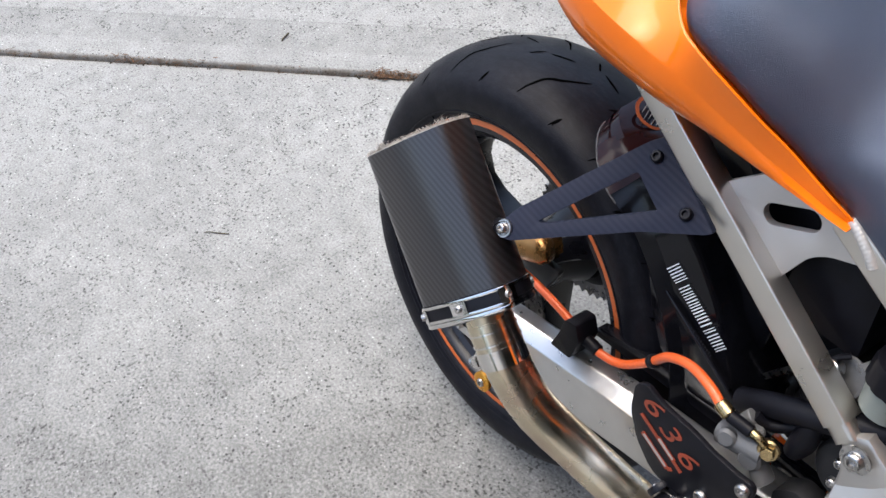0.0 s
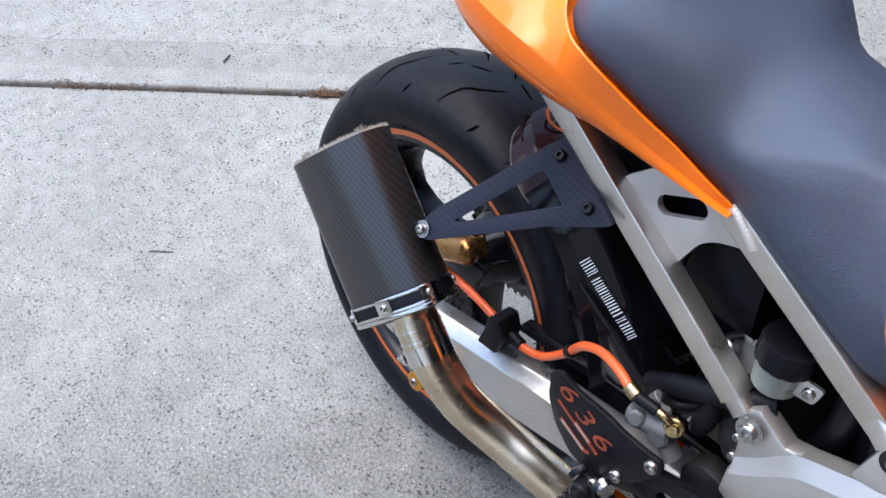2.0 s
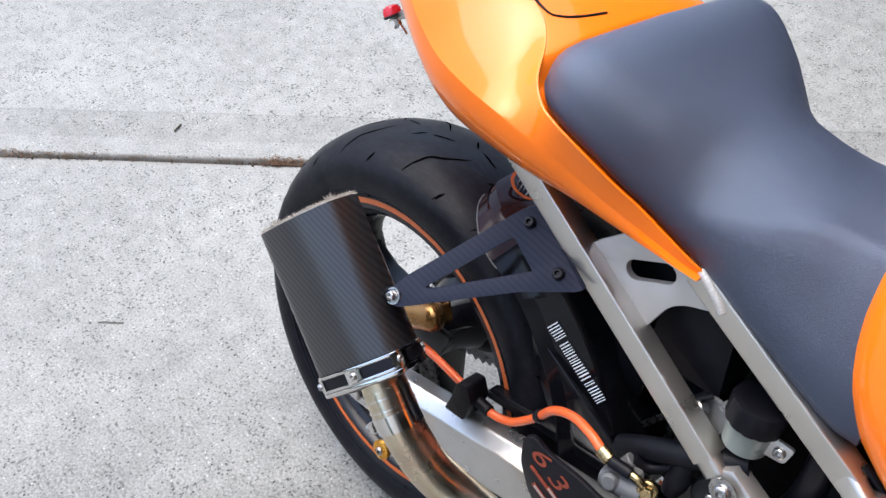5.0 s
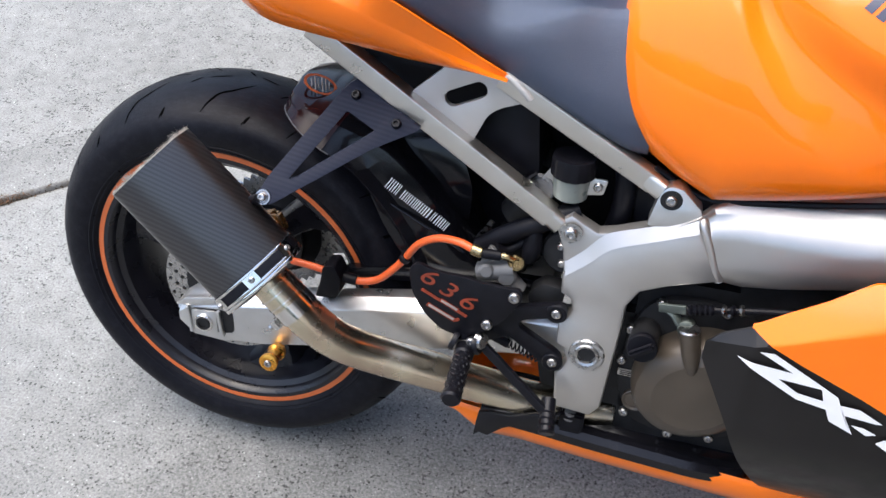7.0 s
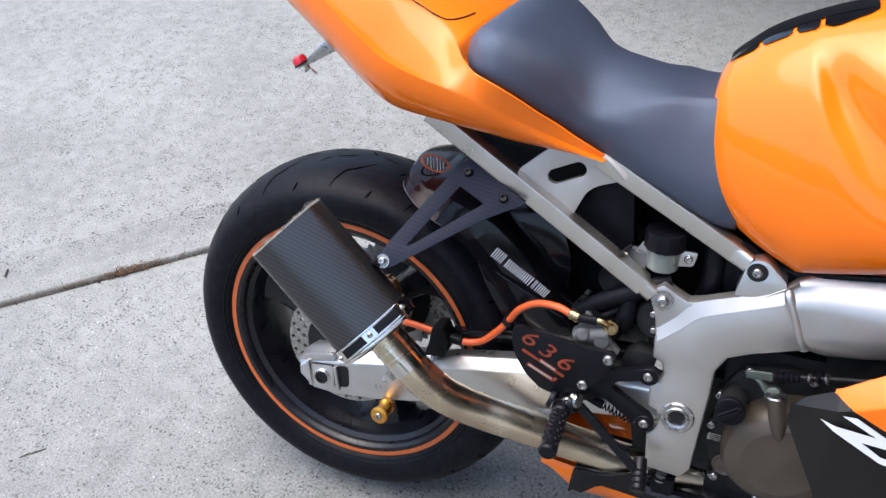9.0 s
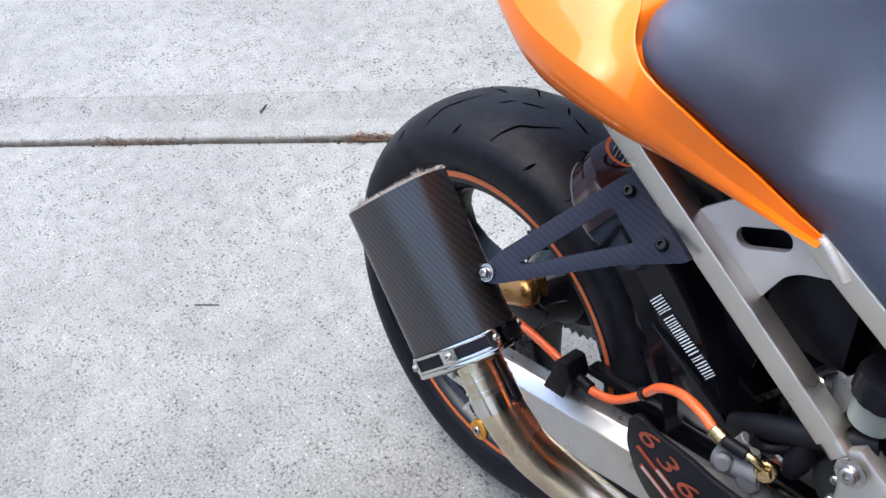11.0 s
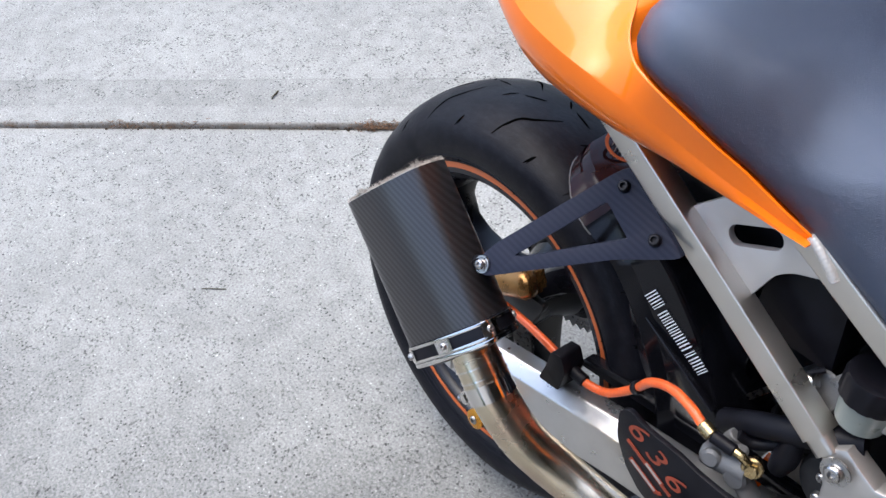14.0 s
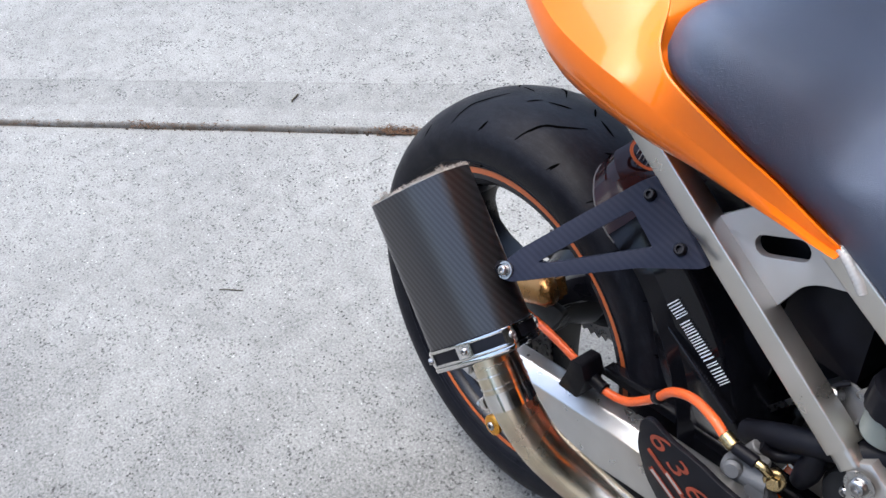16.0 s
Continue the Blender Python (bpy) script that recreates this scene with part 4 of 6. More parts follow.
# frayed fibre packing
rnd = random.Random(3)
bm = bmesh.new()
top = can_ring(LENM + 0.001, grow=-0.0005)
rings(bm, [can_ring(LENM - 0.001, grow=-0.0008), can_ring(LENM + 0.0012, grow=-0.0012), can_ring(LENM + 0.002, grow=-0.004), can_ring(LENM + 0.001, grow=-0.02)], cap=True)
pack = add("packing", bm, WOOL, muff, "pale frayed packing wool")
bm = bmesh.new()
for k in range(2600):
    i = rnd.randrange(72)
    p = Vector(top[i]).lerp(Vector(top[(i + 1) % 72]), rnd.random()) + (MA - Vector(top[i]) + MD * LENM).normalized() * rnd.uniform(0, 0.006)
    ln = 0.002 + 0.004 * rnd.random() ** 2 + (0.007 * rnd.random() if i in (9, 10, 27, 28, 45, 60, 61) else 0)
    dv = (MD + Vector((rnd.gauss(0, 0.5), rnd.gauss(0, 0.5), rnd.gauss(0, 0.5)))).normalized()
    sd = dv.cross(Vector((rnd.random(), rnd.random(), 1))).normalized() * rnd.uniform(0.0003, 0.0007)
    vs = [bm.verts.new(q) for q in (p - sd, p + sd, p + dv * ln * 0.6 + sd * 0.7, p + dv * ln)]
    bm.faces.new(vs)
add("fibre_fringe", bm, WOOL, muff, smooth=False)

# exhaust pipe
PP = [(0.132, -0.257, 0.496), (0.158, -0.256, 0.463), (0.186, -0.257, 0.437), (0.210, -0.252, 0.409), (0.234, -0.244, 0.385), (0.258, -0.232, 0.366), (0.290, -0.219, 0.350), (0.330, -0.207, 0.336), (0.370, -0.193, 0.320), (0.410, -0.178, 0.303), (0.450, -0.162, 0.286), (0.500, -0.142, 0.264), (0.60, -0.11, 0.245)]
pipe = add("exhaust_pipe", tube(PP, 0.0262, 36, 8), PIPE, label="polished stainless exhaust pipe with straw and brown heat tint")
sleeve = [Vector(p) for p in ((0.160, -0.2565, 0.4615), (0.172, -0.2565, 0.4500), (0.186, -0.2568, 0.4365))]
add("slip_joint", tube(sleeve, 0.0268, 36, 4), PIPE, pipe)
clamp = add("clamp_band", tube([(0.1800, -0.257, 0.4425), (0.1945, -0.2565, 0.4275)], 0.0276, 36, 1), STEEL, pipe, "polished steel clamp band")
for a, b in (((0.150, -0.2562, 0.4725), (0.1512, -0.2562, 0.4711)), ((0.1655, -0.2565, 0.4560), (0.1668, -0.2565, 0.4547)), ((0.1755, -0.2567, 0.4468), (0.1768, -0.2567, 0.4455))):
    add("joint_ring", tube([a, b], 0.0279, 36, 1), STEEL, pipe, "fine rolled seam")
add("clamp_ear", box((0.168, -0.272, 0.412), (0.014, 0.012, 0.012), 0.002, pose(0, 0, 0, 0, 45, 0)), STEEL, pipe)
add("clamp_bolt", cyl((0.160, -0.276, 0.405), (0.168, -0.268, 0.418), 0.004, 12), BOLT, pipe)

# bodywork: tail
TX = [0.418, 0.40, 0.378, 0.357, 0.337, 0.316, 0.295, 0.277, 0.258, 0.237, 0.214, 0.19, 0.158, 0.134, 0.104, 0.058, 0.011, -0.031, -0.10, -0.22]
BW = [0.106, 0.111, 0.117, 0.121, 0.126, 0.130, 0.135, 0.145, 0.154, 0.160, 0.1635, 0.165, 0.1645, 0.163, 0.155, 0.140, 0.125, 0.112, 0.085, 0.045]
BZ = [0.734, 0.738, 0.741, 0.7435, 0.747, 0.750, 0.754, 0.761, 0.767, 0.772, 0.7765, 0.780, 0.7845, 0.792, 0.807, 0.836, 0.865, 0.891, 0.93, 0.985]
CW = [0.109, 0.119, 0.129, 0.139, 0.148, 0.157, 0.166, 0.175, 0.183, 0.189, 0.194, 0.198, 0.200, 0.197, 0.190, 0.172, 0.152, 0.133, 0.095, 0.05]
CZ = [0.737, 0.745, 0.756, 0.766, 0.776, 0.787, 0.798, 0.808, 0.818, 0.8265, 0.834, 0.842, 0.854, 0.866, 0.885, 0.912, 0.938, 0.962, 1.00, 1.033]
IW = [0.110, 0.120, 0.129, 0.141, 0.154, 0.167, 0.176, 0.179, 0.175, 0.160, 0.128, 0.106, 0.097, 0.094, 0.091, 0.085, 0.076, 0.067, 0.055, 0.03]
IZ = [0.741, 0.754, 0.769, 0.786, 0.801, 0.818, 0.832, 0.841, 0.848, 0.860, 0.874, 0.886, 0.900, 0.911, 0.926, 0.948, 0.972, 0.99, 1.01, 1.04]


def tail_ring(x):
    """Half section: tucked side, sharp flared crease, deck, rim under the seat or foot of the hump."""
    g = lambda ys: flow_at(-x, [-v for v in TX], ys)
    bw, bz, cw, cz, iw, iz = g(BW), g(BZ), g(CW), g(CZ), g(IW), g(IZ)
    low = [(bw + (cw - bw) * f + 0.010 * math.sin(f * math.pi), bz + (cz - bz) * f) for f in (0.0, 0.25, 0.5, 0.75, 0.97)]
    sag = min(1.0, max(0.0, (0.25 - x) / 0.05)) * 0.25
    deck = [(cw + (iw - cw) * f, cz + (iz - cz) * (f - sag * math.sin(f * math.pi)) + 0.002 * math.sin(f * math.pi)) for f in (0.0, 0.05, 0.2, 0.4, 0.6, 0.75, 0.88, 1.0)]
    deep = min(1.0, max(0.0, (x - 0.222) / 0.012)) * 0.014
    side = [(bw - 0.02, bz - 0.004)] + low + deck + [(iw - 0.002, iz + 0.0008), (iw - 0.0035, iz - deep * 0.5), (iw - 0.006, iz + 0.001 - deep), (iw * 0.5, iz + 0.006 - deep)]
    lp = [(-w, z) for w, z in side] + [(0, iz + 0.008 - deep)] + [(w, z) for w, z in side[::-1]]
    return [(x, YM + w, z) for w, z in lp]


bm = bmesh.new()
rings(bm, [tail_ring(x) for x in np.concatenate([np.linspace(0.418, 0.262, 26), np.linspace(0.257, 0.195, 20), np.linspace(0.188, -0.22, 44)])])
tail = add("tail_fairing", bm, ORANGE, label="glossy orange tail fairing", angle=40)


def tail_top(x, y):
    """Height of the upper tail surface."""
    g = lambda ys: curve_at(-x, [-v for v in TX], ys)
    w = abs(y - YM)
    return curve_at(w, [0, g(IW) * 0.5, g(IW), g(CW)], [g(IZ) + 0.008, g(IZ) + 0.006, g(IZ), g(CZ)])


seam = [(0.206, YM - 0.03), (0.202, YM - 0.062), (0.194, YM - 0.085), (0.182, YM - 0.095), (0.142, YM - 0.092), (0.05, YM - 0.082), (-0.08, YM - 0.057)]
add("seat_cowl_seam", tube([(x, y, tail_top(x, y) + 0.0003) for x, y in seam], 0.0014, 8, 5), PLASTIC, tail)
# tail lamp on its stalk
stalk = add("indicator_stalk", plate([(0.012, 0.848), (0.032, 0.832), (-0.020, 0.803), (-0.047, 0.7900), (-0.040, 0.7985)], -0.114, -0.110, [], 0.0008), BOLT, label="dull metal marker lamp stalk")
LN = Vector((-0.52, -0.12, 0.84)).normalized()
LP = Vector((-0.040, -0.112, 0.800))
add("lens", lathe([(0, 0.0112), (0.006, 0.0108), (0.010, 0.0088), (0.0115, 0.005), (0.0115, 0)], LP, LN, 28), RED, stalk, "red marker lamp lens")
add("lens_collar", lathe([(-0.002, 0.0118), (0.001, 0.0118), (0.001, 0.0)], LP, LN, 28), DARK, stalk)
nut = LP + Vector((0.010, 0.0, -0.006))
add("wing_nut", cyl(nut + LN * 0.007, nut - LN * 0.004, 0.004, 12), BOLT, stalk)
for a in (-1, 1):
    add("wing", tube([nut, nut + Vector((0.005 * a, 0, 0)) - LN * 0.003, nut + Vector((0.009 * a, 0, 0)) - LN * 0.009], 0.0026, 8, 3, 0.5), BOLT, stalk)

# seat
QX = [0.236, 0.240, 0.246, 0.258, 0.277, 0.295, 0.316, 0.337, 0.357, 0.378, 0.40, 0.42, 0.48, 0.53, 0.565, 0.588]
QE = [0.866, 0.858, 0.854, 0.849, 0.843, 0.834, 0.820, 0.803, 0.788, 0.771, 0.756, 0.745, 0.717, 0.692, 0.676, 0.672]
QT = [0.876, 0.886, 0.892, 0.898, 0.898, 0.893, 0.882, 0.870, 0.860, 0.851, 0.843, 0.838, 0.824, 0.820, 0.828, 0.834]
QW = [0.128, 0.149, 0.159, 0.167, 0.171, 0.167, 0.158, 0.146, 0.133, 0.121, 0.112, 0.109, 0.109, 0.108, 0.106, 0.102]
# the fold where the grip flank meets the seat top
FX = [0.36, 0.385, 0.414, 0.448, 0.482, 0.52, 0.588]
FW = [0.122, 0.113, 0.107, 0.097, 0.082, 0.070, 0.064]
FZ = [0.815, 0.802, 0.798, 0.806, 0.817, 0.816, 0.824]
bm = bmesh.new()
loops = []
for x in np.concatenate([np.linspace(0.236, 0.262, 16), np.linspace(0.268, 0.588, 44)]):
    g = lambda ys: flow_at(x, QX, ys)
    e, t, w = g(QE), g(QT), g(QW)
    h = t - e
    side = [(w * 0.8, e - 0.014), (w - 0.005, e - 0.008), (w - 0.002, e - 0.003), (w, e + 0.003), (w - 0.002, e + h * 0.25), (w - 0.005, e + h * 0.50), (w - 0.011, e + h * 0.72), (w - 0.022, e + h * 0.87), (w - 0.042, e + h * 0.95), (w * 0.40, e + h * 0.99), (w * 0.2, t)]
    k = min(1.0, max(0.0, (x - 0.34) / 0.07))
    k = k * k * (3 - 2 * k)
    wf, zf = flow_at(x, FX, FW), min(flow_at(x, FX, FZ), t - 0.003)
    up = lambda f: (w + (wf - w) * f + 0.004 * math.sin(f * math.pi), e + 0.003 + (zf - e - 0.003) * f)
    over = lambda f, u: (wf * f, zf + (t - zf) * u)
    flank = [(w * 0.8, e - 0.014), (w - 0.005, e - 0.008), (w - 0.002, e - 0.003), (w, e + 0.003), up(0.33), up(0.66), up(0.93), (wf - 0.004, zf + 0.001), over(0.82, 0.45), over(0.6, 0.78), over(0.3, 0.95)]
    side = [(a * (1 - k) + c * k, b * (1 - k) + d * k) for (a, b), (c, d) in zip(side, flank)]
    lp = [(-p, z) for p, z in side] + [(0, t + 0.001)] + [(p, z) for p, z in side[::-1]]
    loops.append([(x, YM + p, z) for p, z in lp])
rings(bm, loops)
seat = add("seat", bm, VINYL, label="black grained vinyl rider seat", angle=60)

# tank
KX = [0.535, 0.545, 0.560, 0.585, 0.62, 0.67, 0.74, 0.82, 0.90, 0.98, 1.06, 1.13, 1.17]
KB = [0.785, 0.722, 0.682, 0.657, 0.637, 0.6155, 0.634, 0.657, 0.682, 0.708, 0.75, 0.78, 0.80]
KT = [0.835, 0.857, 0.872, 0.893, 0.912, 0.932, 0.950, 0.962, 0.966, 0.962, 0.945, 0.91, 0.87]
KW = [0.060, 0.085, 0.100, 0.115, 0.132, 0.150, 0.166, 0.176, 0.180, 0.178, 0.165, 0.13, 0.09]
UP = [(0.630, 0.922), (0.650, 0.921), (0.674, 0.914), (0.705, 0.895), (0.746, 0.866), (0.780, 0.847), (0.813, 0.835), (0.877, 0.813), (0.96, 0.790)]
LO = [(0.630, 0.913), (0.640, 0.905), (0.652, 0.880), (0.674, 0.853), (0.709, 0.822), (0.752, 0.800), (0.791, 0.782), (0.842, 0.758), (0.92, 0.735)]


def dent(x, z):
    """Depth of the knee hollow below its brow."""
    zu = flow_at(x, [p[0] for p in UP], [p[1] for p in UP])
    zl = flow_at(x, [p[0] for p in LO], [p[1] for p in LO])
    s = min(1, max(0, (zu - z) / max(zu - zl, 0.012)))
    s = s * s * (3 - 2 * s)
    ease = lambda v: (lambda c: c * c * (3 - 2 * c))(min(1, max(0, v)))
    fade = ease((1.0 - x) / 0.14) * ease((z - 0.66) / 0.06) * ease((x - 0.632) / 0.05)
    back = math.exp(-(max(0.0, zl - z) / min(0.085, 0.012 + max(0.0, x - 0.64) * 0.38)) ** 1.8)
    return 0.021 * s * fade * back


bm = bmesh.new()
loops = []
ANG = np.linspace(-90, 270, 289)[:-1]
for x in np.concatenate([[0.535, 0.539], np.linspace(0.545, 0.60, 9), np.linspace(0.606, 1.0, 76), np.linspace(1.02, 1.17, 10)]):
    g = lambda ys: flow_at(x, KX, ys)
    zb, zt, w = curve_at(x, KX, KB), g(KT), g(KW)
    zm = zb + (zt - zb) * 0.34
    lp = []
    for a in ANG:
        c, s = math.cos(radians(a)), math.sin(radians(a))
        if s >= 0:
            yy = w * math.copysign(abs(c) ** 0.80, c)
            zz = zm + (zt - zm) * abs(s) ** 0.95
        else:
            yy = w * math.copysign(abs(c) ** 0.40, c)
            zz = zm - (zm - zb) * abs(s) ** 0.9
        yy -= math.copysign(dent(x, zz), c) if abs(c) > 0.15 else 0
        lp.append((x, YM + yy, zz))
    loops.append(lp)
rings(bm, loops)
tank = add("fuel_tank", bm, ORANGE, label="glossy orange fuel tank with knee hollows", angle=60)


def tank_y(x, z):
    """The right-hand face of the tank."""
    g = lambda ys: flow_at(x, KX, ys)
    zb, zt, w = curve_at(x, KX, KB), g(KT), g(KW)
    zm = zb + (zt - zb) * 0.34
    if z >= zm:
        s = min(1, max(0, (z - zm) / (zt - zm))) ** (1 / 0.95)
        yy = w * math.sqrt(max(0, 1 - s * s)) ** 0.80
    else:
        s = min(1, max(0, (zm - z) / (zm - zb))) ** (1 / 0.9)
        yy = w * math.sqrt(max(0, 1 - s * s)) ** 0.40
    return YM - (yy - dent(x, z))


def decal(poly, surf, lift=0.0008):
    """A flat sticker laid on a face; poly in (x, z), cut fine enough to follow it."""
    bm = bmesh.new()
    vs = [bm.verts.new((x, 0, z)) for x, z in poly]
    bm.faces.new(vs)
    bmesh.ops.triangulate(bm, faces=bm.faces[:])
    bmesh.ops.subdivide_edges(bm, edges=bm.edges[:], cuts=9, use_grid_fill=True)
    for v in bm.verts:
        v.co.y = surf(v.co.x, v.co.z) - lift
    return bm


# maker's lettering on the tank as plain slanted bars
TA, TB = Vector((0.742, 0.902)), Vector((0.955, 0.800))
td = (TB - TA).normalized()
tn = Vector((-td.y, td.x))
word = add("tank_lettering", decal([TA + td * 0.0 - tn * 0.016, TA + td * 0.008 - tn * 0.016, TA + td * 0.016 + tn * 0.016, TA + td * 0.008 + tn * 0.016], tank_y), GREY_DECAL, tank, "slanted grey lettering")
for i in range(1, 8):
    o, h = i * 0.029 + 0.002, (0.009 if i not in (6, 7) else 0.015)
    for a, b in ((0.0, 0.0085), (0.0125, 0.021)):
        p = [TA + td * (o + a) - tn * 0.016, TA + td * (o + b) - tn * 0.016, TA + td * (o + b + 0.005) + tn * h, TA + td * (o + a + 0.005) + tn * h]
        add("tank_lettering", decal(p, tank_y), GREY_DECAL, tank)

# tank pad and filler cap
pad_bits = [(0.548, 0.576), (0.580, 0.612), (0.616, 0.640), (0.645, 0.700)]
for x0, x1 in pad_bits:
    bm = bmesh.new()
    rows = []
    for x in np.linspace(x0, x1, 7):
        hw = curve_at(x, [0.548, 0.58, 0.62, 0.66, 0.70], [0.028, 0.043, 0.047, 0.056, 0.040]) - (0.006 if x in (x0, x1) else 0)
        row = []
        for w in np.linspace(-hw, hw, 13):
            zt, zb, kw = flow_at(x, KX, KT), curve_at(x, KX, KB), flow_at(x, KX, KW)
            zm = zb + (zt - zb) * 0.34
            c = min(1, abs(w) / kw) ** (1 / 0.80)
            row.append((x - 0.0012, YM + w, zm + (zt - zm) * math.sqrt(1 - c * c) ** 0.95 + 0.0016))
        rows.append(row)
    rings(bm, rows, close=False, cap=False)
    add("tank_pad", bm, GLOSS_BLACK, tank, "gloss black tank pad segment")
spine = bmesh.new()
rows = []
for x in np.linspace(0.546, 0.70, 18):
    row = []
    for w in np.linspace(-0.028, 0.028, 7):
        zt, zb, kw = flow_at(x, KX, KT), curve_at(x, KX, KB), flow_at(x, KX, KW)
        zm = zb + (zt - zb) * 0.34
        c = min(1, abs(w) / kw) ** (1 / 0.80)
        row.append((x - 0.0012, YM + w, zm + (zt - zm) * math.sqrt(1 - c * c) ** 0.95 + 0.0022))
    rows.append(row)
rings(spine, rows, close=False, cap=False)
add("tank_pad", spine, GLOSS_BLACK, tank)
capd = Vector((-0.06, 0, 1))
cap = add("filler_cap", lathe([(0, 0.060), (0.004, 0.060), (0.006, 0.057), (0.007, 0.045), (0.010, 0.043), (0.011, 0.038), (0.011, 0)], (0.865, YM, 0.961), capd, 48), ALU, tank, "brushed alloy filler cap")
for i in range(6):
    a = i * math.pi / 3
    add("cap_bolt", bolt_bm((0.865 + 0.052 * math.cos(a), YM + 0.052 * math.sin(a), 0.967), capd, 0.004, 0.003), ANODISED, tank)
# black strip drawn in for the shade of the gap under the tank
add("tank_seal", tube([(0.60, -0.125, 0.646), (0.66, -0.128, 0.618), (0.72, -0.142, 0.630), (0.82, -0.160, 0.656), (0.92, -0.170, 0.684), (1.05, -0.165, 0.725)], 0.004, 8, 5), PLASTIC, tank)
add("seal_clip", box((0.875, -0.190, 0.683), (0.05, 0.01, 0.016), 0.003, pose(0, 0, 0, 0, -14, 0)), PLASTIC, tank)

# ---- side fairing ----


def fold(x):
    """Height of the fairing's fold."""
    return 0.5306 + (x - 0.7636) * (0.45 if x > 0.7636 else 0.34)


def fair_y(x, z):
    zc = fold(x)
    y = -0.272 + 0.02 * max(0.0, (0.74 - x)) / 0.05
    if z > zc:
        y += 0.75 * (z - zc)
    if z < 0.40:
        y += 0.62 * ((0.40 - z) / 0.2) ** 1.6 * 0.2
    return y


def sheet(cols, lo, hi, n=14, thick=0.004, surf=fair_y):
    """A curved panel between two height curves, with thickness."""
    bm = bmesh.new()
    front, back = [], []
    for x in cols:
        a, b = curve_at(x, *lo), curve_at(x, *hi)
        zs = np.linspace(a, b, n)
        front.append([(x, surf(x, z), z) for z in zs])
        back.append([(x + 0.001, surf(x, z) + thick, z) for z in zs])
    loops = [f + b[::-1] for f, b in zip(front, back)]
    return rings(bm, loops)


EDGE = ([0.690, 0.703, 0.735, 0.791, 0.862, 0.947, 1.05, 1.15], [0.503, 0.517, 0.538, 0.511, 0.481, 0.441, 0.392, 0.345])
FOLD = ([x for x in np.linspace(0.690, 1.15, 60)], [min(fold(x), curve_at(x, *EDGE)) for x in np.linspace(0.690, 1.15, 60)])
fair = add("side_fairing", sheet(np.linspace(0.690, 1.10, 120), ([0.690, 0.700, 0.735, 0.760, 0.784, 0.811, 0.87, 1.10], [0.480, 0.462, 0.398, 0.338, 0.288, 0.235, 0.215, 0.20]), FOLD, 40), BLACK_PAINT, label="satin black lower side fairing", angle=30)
add("upper_facet", sheet(np.linspace(0.690, 0.7525, 30), FOLD, EDGE, 6), BLACK_PAINT, fair, angle=30)
TOPF = ([0.733, 0.803, 0.843, 0.891, 0.959, 1.15], [0.539, 0.581, 0.609, 0.622, 0.641, 0.69])
upper = add("side_fairing", sheet(np.linspace(0.734, 0.908, 50), EDGE, TOPF, 30), ORANGE, label="glossy orange upper side fairing", angle=50)
add("vent_top", sheet(np.linspace(0.908, 1.10, 16), ([0.908, 0.915, 0.93, 1.10], [0.485, 0.503, 0.516, 0.57]), TOPF, 10), ORANGE, upper, angle=50)
add("vent_bottom", sheet(np.linspace(0.908, 1.10, 16), EDGE, ([0.908, 0.915, 0.94, 1.10], [0.48, 0.462, 0.446, 0.385]), 5), ORANGE, upper, angle=50)
# Added black sheet that keeps the inside of the vent dark.
add("radiator_side", box((1.00, -0.205, 0.48), (0.25, 0.012, 0.24), 0.004), PLASTIC, upper, "black sheet added behind the vent for its dark inside")
add("vent_bracket", tube([(0.90, -0.235, 0.484), (0.94, -0.235, 0.50), (0.99, -0.24, 0.53)], 0.011, 10, 4, 0.6), GREEN, upper)
add("bracket_bolt", bolt_bm((0.985, -0.25, 0.53), (0, -1, 0.1), 0.006), BOLT, upper)
for poly in ([(0.745, 0.521), (0.761, 0.522), (0.791, 0.506), (0.817, 0.492), (0.785, 0.501)],
             [(0.724, 0.506), (0.785, 0.501), (0.817, 0.492), (0.819, 0.487), (0.772, 0.490), (0.749, 0.498)],
             [(0.817, 0.492), (0.837, 0.481), (0.842, 0.471), (0.824, 0.471), (0.819, 0.487)],
             [(0.724, 0.506), (0.749, 0.498), (0.772, 0.490), (0.795, 0.476), (0.824, 0.472), (0.830, 0.461), (0.796, 0.467), (0.751, 0.491)],
             [(0.824, 0.472), (0.842, 0.471), (0.848, 0.458), (0.854, 0.446), (0.864, 0.434), (0.836, 0.446), (0.830, 0.461)],
             [(0.842, 0.471), (0.863, 0.470), (0.890, 0.456), (0.883, 0.455), (0.848, 0.458)],
             [(0.859, 0.447), (0.873, 0.446), (0.888, 0.440), (0.878, 0.436)],
             [(0.8901, 0.4282), (0.8973, 0.4351), (0.9218, 0.4429), (0.9387, 0.4395), (0.9584, 0.4289), (0.979, 0.4169), (0.9648, 0.4093), (0.9464, 0.4048), (0.9291, 0.4091), (0.9076, 0.4175)],
             [(0.927, 0.376), (0.9344, 0.3851), (0.9467, 0.3891), (0.9617, 0.3807), (0.9676, 0.3724), (0.9531, 0.361), (0.9379, 0.3629)],
             [(0.9569, 0.3588), (0.9687, 0.3677), (0.9863, 0.3604), (0.986, 0.3482), (0.9659, 0.3488)]):
    add("white_decal", decal(poly, fair_y, 0.004), DECAL, fair, "white angular decal")
